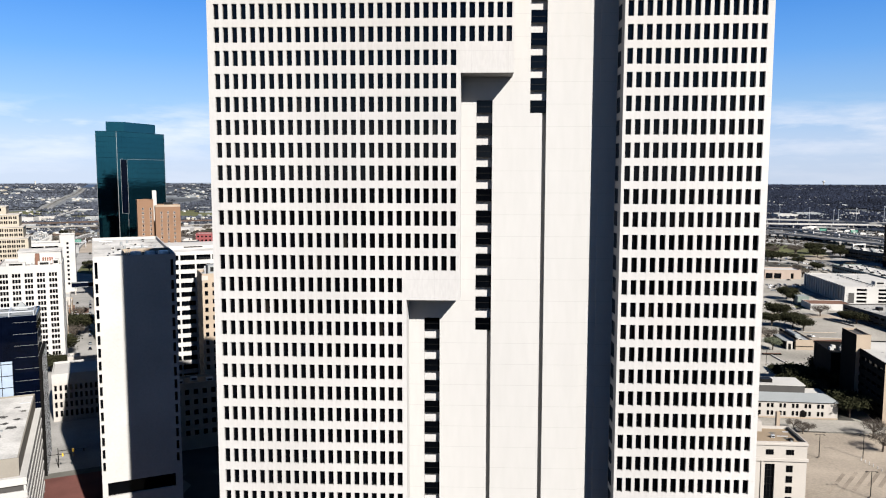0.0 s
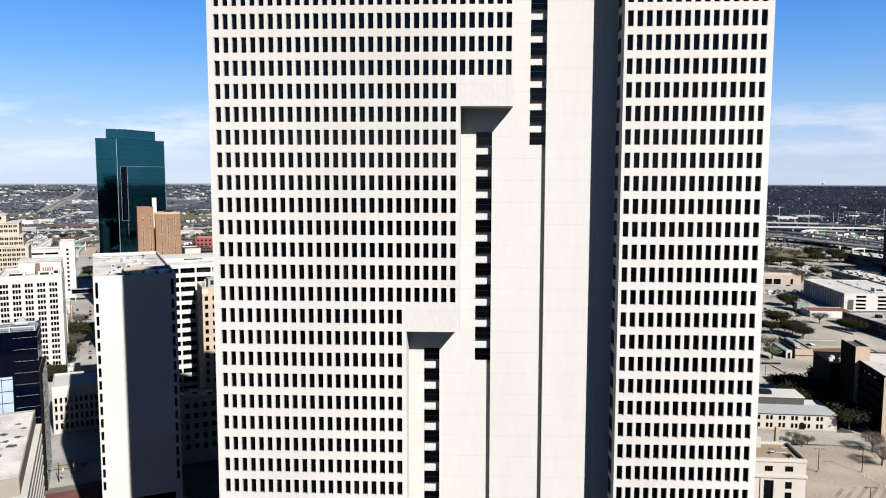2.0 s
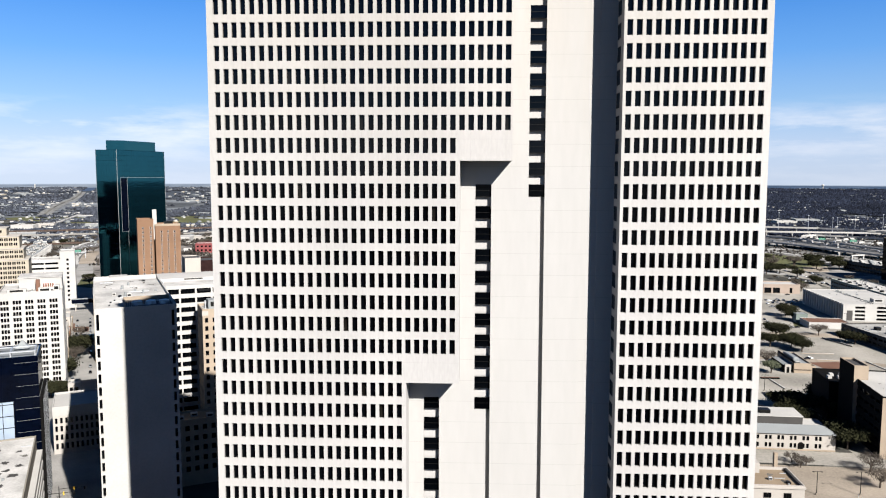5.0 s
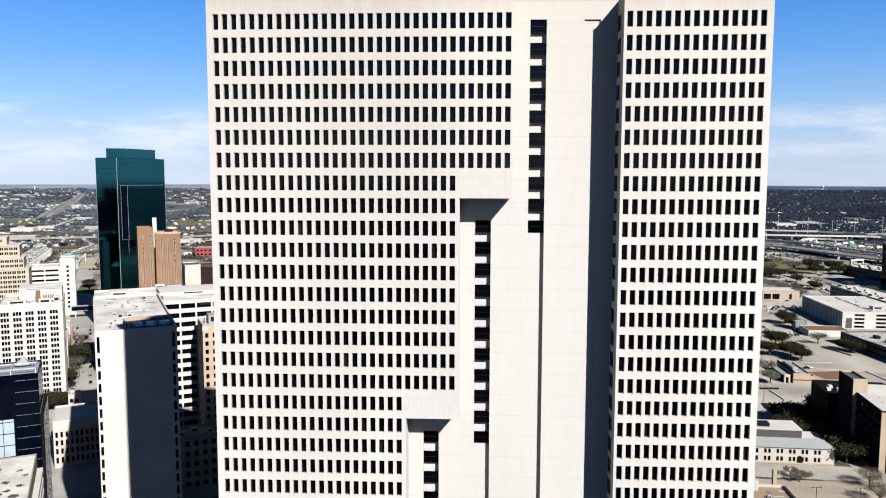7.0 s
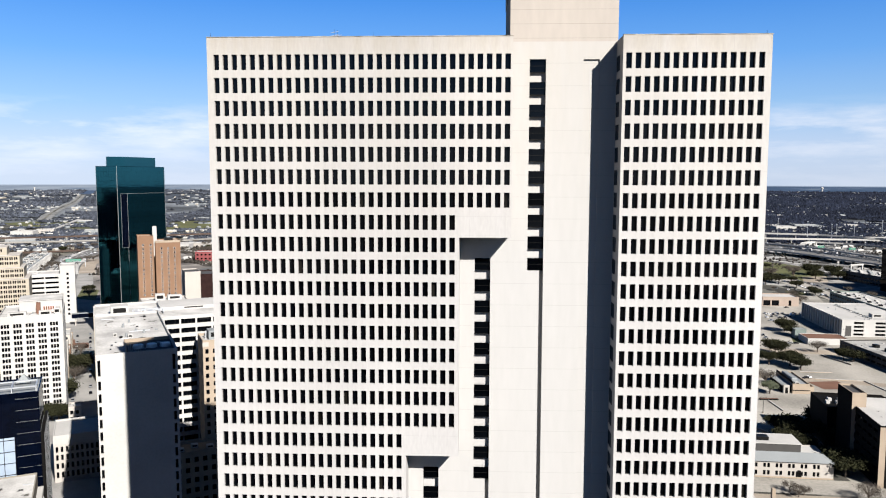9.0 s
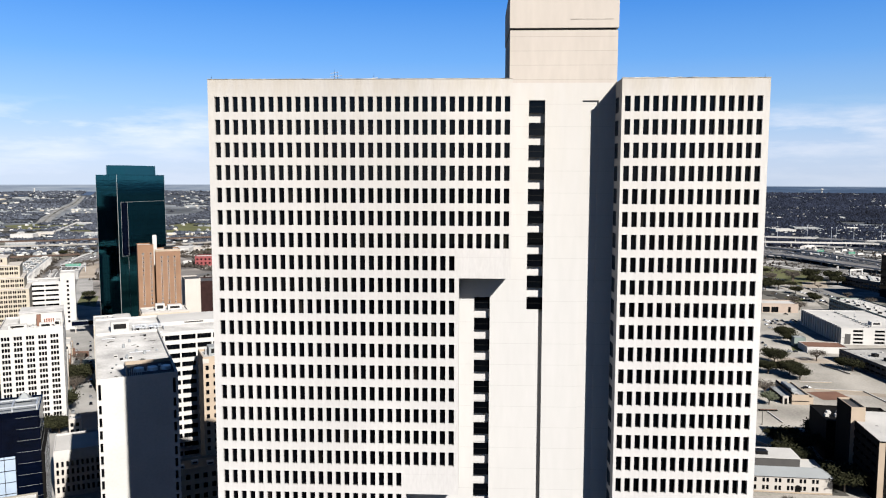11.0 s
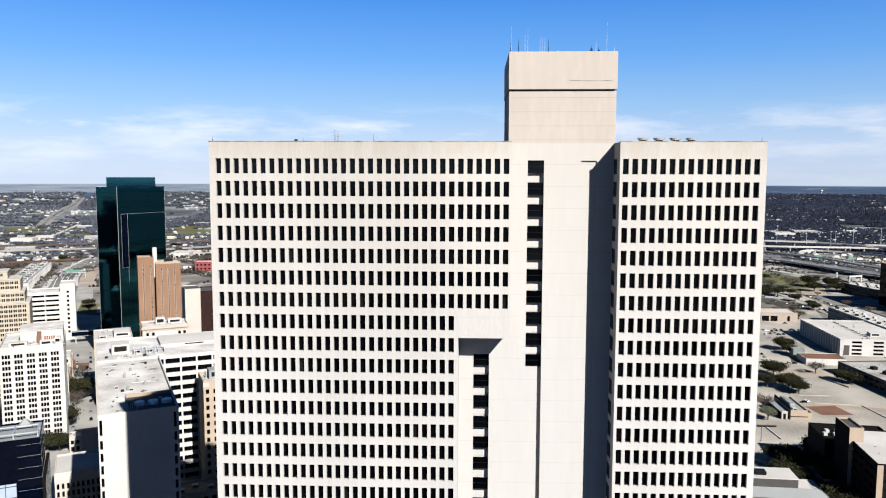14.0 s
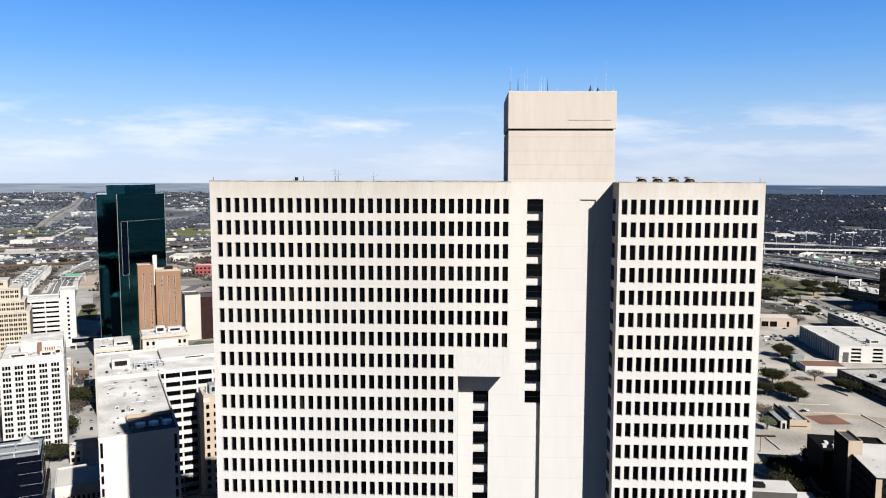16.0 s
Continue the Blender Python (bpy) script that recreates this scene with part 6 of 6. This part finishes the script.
# ---- vehicles too far off to count ----
def far_vehicles(spots, seed):
    """Vans, cars and trailers standing on far lots, each a body with a smaller cabin on it."""
    lot, verts, faces, which = random.Random(seed), [], [], []
    for x0, y0, x1, y1, wide, count in spots:
        for k in range(count):
            f = lot.random()
            x, y = x0 + (x1 - x0) * f + lot.uniform(-wide, wide), y0 + (y1 - y0) * f + lot.uniform(-wide, wide)
            big = lot.random() < 0.22
            w, d, h = (6.5, 1.4, 3.6) if big else (2.3, 0.95, 1.0)
            m = Matrix.Translation((x, y, 0.1)) @ Matrix.Rotation(lot.choice((0.3, 1.87)) + lot.uniform(-0.15, 0.15), 4, "Z")
            for a, b, c, z0, z1 in ((-w, w, d, 0.3, h), (-w * 0.55, w * 0.45, d * 0.85, h, h + (0.3 if big else 0.6))):
                n = len(verts)
                t = 0.88
                verts += [m @ Vector(p) for p in ((a, -c, z0), (b, -c, z0), (b, c, z0), (a, c, z0), (a * t, -c * t, z1), (b * t, -c * t, z1), (b * t, c * t, z1), (a * t, c * t, z1))]
                faces += [tuple(n + q for q in r) for r in ((0, 1, 5, 4), (1, 2, 6, 5), (2, 3, 7, 6), (3, 0, 4, 7), (4, 5, 6, 7))]
                which += [(0 if big else lot.randrange(3))] * 5
    ob = mesh_object("far_vehicles", verts, faces, [WHITE, GREY, DARK_FRAME], which)
    tagged(ob, "white, grey and dark vehicles standing on far lots", "vehicles", kind="stuff")


far_vehicles(((690, 1300, 860, 1250, 40, 70), (650, 1390, 860, 1340, 18, 40), (610, 1300, 640, 1220, 8, 14), (-960, 1590, -840, 1520, 30, 60), (-620, 1500, -480, 1440, 25, 40),
              (-860, 1290, -700, 1240, 24, 30), (-470, 1090, -400, 1040, 18, 24)), 17)

# ---- far woods and roofs, out to the horizon ----
FAR_A, FAR_B = Vector((-1189, 1973)), Vector((-1647, 2989))


def near_far_road(x, y):
    """How far a place is from the straight freeway through the suburbs."""
    d = (FAR_B - FAR_A).normalized()
    off = abs((x - FAR_A.x) * d.y - (y - FAR_A.y) * d.x)
    return np.where((y > FAR_A.y - 40), off, 999.0)


def by_island(m, low, high):
    """Lets single clumps of one mesh differ in shade."""
    n, l = m.node_tree.nodes, m.node_tree.links
    b = n["Principled BSDF"]
    src = b.inputs["Base Color"].links[0].from_socket
    geo, rng_, mul = n.new("ShaderNodeNewGeometry"), n.new("ShaderNodeMapRange"), n.new("ShaderNodeVectorMath")
    rng_.inputs["To Min"].default_value, rng_.inputs["To Max"].default_value = low, high
    l.new(geo.outputs["Random Per Island"], rng_.inputs[0])
    mul.operation = "SCALE"
    l.new(src, mul.inputs[0])
    l.new(rng_.outputs[0], mul.inputs["Scale"])
    l.new(mul.outputs[0], b.inputs["Base Color"])
    return m


by_island(WOODS, 0.4, 1.9)
# paler, bluish copy for the western woods, with haze in its colour
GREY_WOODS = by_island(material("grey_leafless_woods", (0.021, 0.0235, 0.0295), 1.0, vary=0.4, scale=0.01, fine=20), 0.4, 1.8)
THICKET = by_island(material("leafless_thicket", (0.022, 0.019, 0.016), 1.0, vary=0.4, scale=0.05), 0.4, 1.7)


def far_scatter():
    rg = np.random.RandomState(4)

    def spread(n, low, high):
        """Places over the land, thinning out with distance; thinner behind the tower."""
        reach = np.linspace(1000.0, 4880.0, 800)
        drop = np.array([(127.0 - hill(q)) / q for q in reach])
        r = np.interp(rg.uniform(low, high, n), drop[::-1], reach[::-1])
        a = np.where(rg.rand(n) < 0.2, rg.uniform(-22, 16, n), np.where(rg.rand(n) < 0.58, rg.uniform(14, 33, n), rg.uniform(-33, -21, n)))
        a = np.radians(92.4 + a)
        return r, CAM_X + r * np.cos(a), CAM_Y + r * np.sin(a)
    r, x, y = spread(200000, 0.0158, 0.105)
    field = np.array([noise.noise(Vector((p * 0.0022, q * 0.0022, 0.3))) + 0.9 * noise.noise(Vector((p * 0.011, q * 0.011, 2.0))) for p, q in zip(x, y)])
    town = (x < 0) & (r < 2500)
    edge = np.where(town, 0.16, np.where(x < 0, -0.03, -0.55))
    edge = np.where((x > 0) & (r < 1650), 0.75, edge)
    edge = np.where((x < 0) & (r < 1500), 0.6, edge)
    corridor = near_far_road(x, y) < 30
    keep = (field > edge) & ~corridor
    x, y, r = x[keep], y[keep], r[keep]
    n = len(x)
    ico = np.array([(0, 0, 1), (1, 0, 0), (0, 1, 0), (-1, 0, 0), (0, -1, 0), (0, 0, -0.6)])
    tri = np.array([(0, 1, 2), (0, 2, 3), (0, 3, 4), (0, 4, 1), (5, 2, 1), (5, 3, 2), (5, 4, 3), (5, 1, 4)])
    size = (2.0 + 2.6 * rg.rand(n)) * np.clip(r / 2000, 0.8, 2.1)
    base = np.array([hill(q) for q in r])
    v = ico[None] * (1 + 0.35 * rg.randn(n, 6, 1)) * np.stack([size, size, np.minimum(size * 0.75, 4.5)], 1)[:, None, :]
    v += np.stack([x, y, base + np.minimum(size * 0.5, 3.0)], 1)[:, None]
    f = tri[None] + 6 * np.arange(n)[:, None, None]
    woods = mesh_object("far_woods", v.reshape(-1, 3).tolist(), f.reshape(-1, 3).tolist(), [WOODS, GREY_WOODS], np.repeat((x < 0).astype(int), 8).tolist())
    tagged(woods, "dark haze-tinted leafless woods stretching to the horizon", "woods", kind="stuff")
    scrub_points = []
    centres = np.array([(p.x, p.y, width / 2 + 5) for line, width, z in RIBBONS for a, b in zip(line, line[1:]) for p in (a, a.lerp(b, 0.5))])
    for x0, x1, y0, y1, m in ((-800, -330, 850, 1420, 12000), (330, 900, 900, 1560, 2600)):
        px, py = rg.uniform(x0, x1, m), rg.uniform(y0, y1, m)
        thick = np.array([noise.noise(Vector((p * 0.012, q * 0.012, 5.0))) for p, q in zip(px, py)])
        clear = (np.hypot(px[:, None] - centres[None, :, 0], py[:, None] - centres[None, :, 1]) > centres[None, :, 2]).all(1)
        ok = clear & (thick > -0.05)
        scrub_points.append(np.stack([px[ok], py[ok]], 1))
    pts = np.concatenate(scrub_points)
    n = len(pts)
    size = 0.9 + 1.9 * rg.rand(n)
    v = ico[None] * (1 + 0.4 * rg.randn(n, 6, 1)) * size[:, None, None]
    v += np.stack([pts[:, 0], pts[:, 1], size * 0.4], 1)[:, None]
    f = tri[None] + 6 * np.arange(n)[:, None, None]
    tagged(mesh_object("scrub", v.reshape(-1, 3).tolist(), f.reshape(-1, 3).tolist(), [THICKET]), "low brown leafless scrub beside the freeways", "scrub", kind="stuff")
    n = 9000
    r, x, y = spread(n, 0.0162, 0.1)
    near_town = (x < 0) & (r < 2500)
    w = np.where(rg.rand(n) < 0.06, rg.uniform(18, 45, n), rg.uniform(5, 11, n)) * np.clip(r / 2600, 1.0, 1.7)
    cluster = np.array([noise.noise(Vector((p * 0.0016, q * 0.0016, 7.0))) for p, q in zip(x, y)])
    keep = (near_town & (r > 1450) & (rg.rand(n) < 0.2)) | ((r > np.where(x > 0, 1900, 2400)) & (rg.rand(n) < np.where(x < 0, 0.5, 0.28)) & (cluster > -0.1))
    verts, faces, which = [], [], []
    for i in np.nonzero(keep)[0]:
        if near_far_road(x[i], y[i]) < 24:
            continue
        h = 3.2 + 1.8 * rg.rand() + (0.8 if w[i] < 20 else 1.5) + r[i] / 2500
        m = Matrix.Translation((x[i], y[i], hill(r[i]) - 0.5)) @ Matrix.Rotation(rg.rand() * 3.14, 4, "Z")
        d = w[i] * rg.uniform(0.5, 1.0)
        k = len(verts)
        W = w[i] / 2
        verts += [m @ Vector(p) for p in ((-W, -d / 2, 0), (W, -d / 2, 0), (W, d / 2, 0), (-W, d / 2, 0), (-W, -d / 2, h * 0.7), (W, -d / 2, h * 0.7), (W, d / 2, h * 0.7), (-W, d / 2, h * 0.7), (-W, 0, h), (W, 0, h))]
        faces += [tuple(k + j for j in q) for q in ((0, 1, 5, 4), (1, 2, 6, 5), (2, 3, 7, 6), (3, 0, 4, 7), (4, 5, 9, 8), (6, 7, 8, 9), (5, 6, 9), (7, 4, 8))]
        p = rg.rand()
        wall = 0 if p < 0.3 else (1 if p < 0.8 else 2)
        which += [wall] * 4 + [1 if p < 0.62 else (3 if p < 0.8 else 0)] * 2 + [wall] * 2
    ob = mesh_object("far_roofs", verts, faces, [WHITE, GREY, BUFF, WHITE], which)
    tagged(ob, "scattered pale suburban houses and sheds", "houses", kind="stuff")


far_scatter()
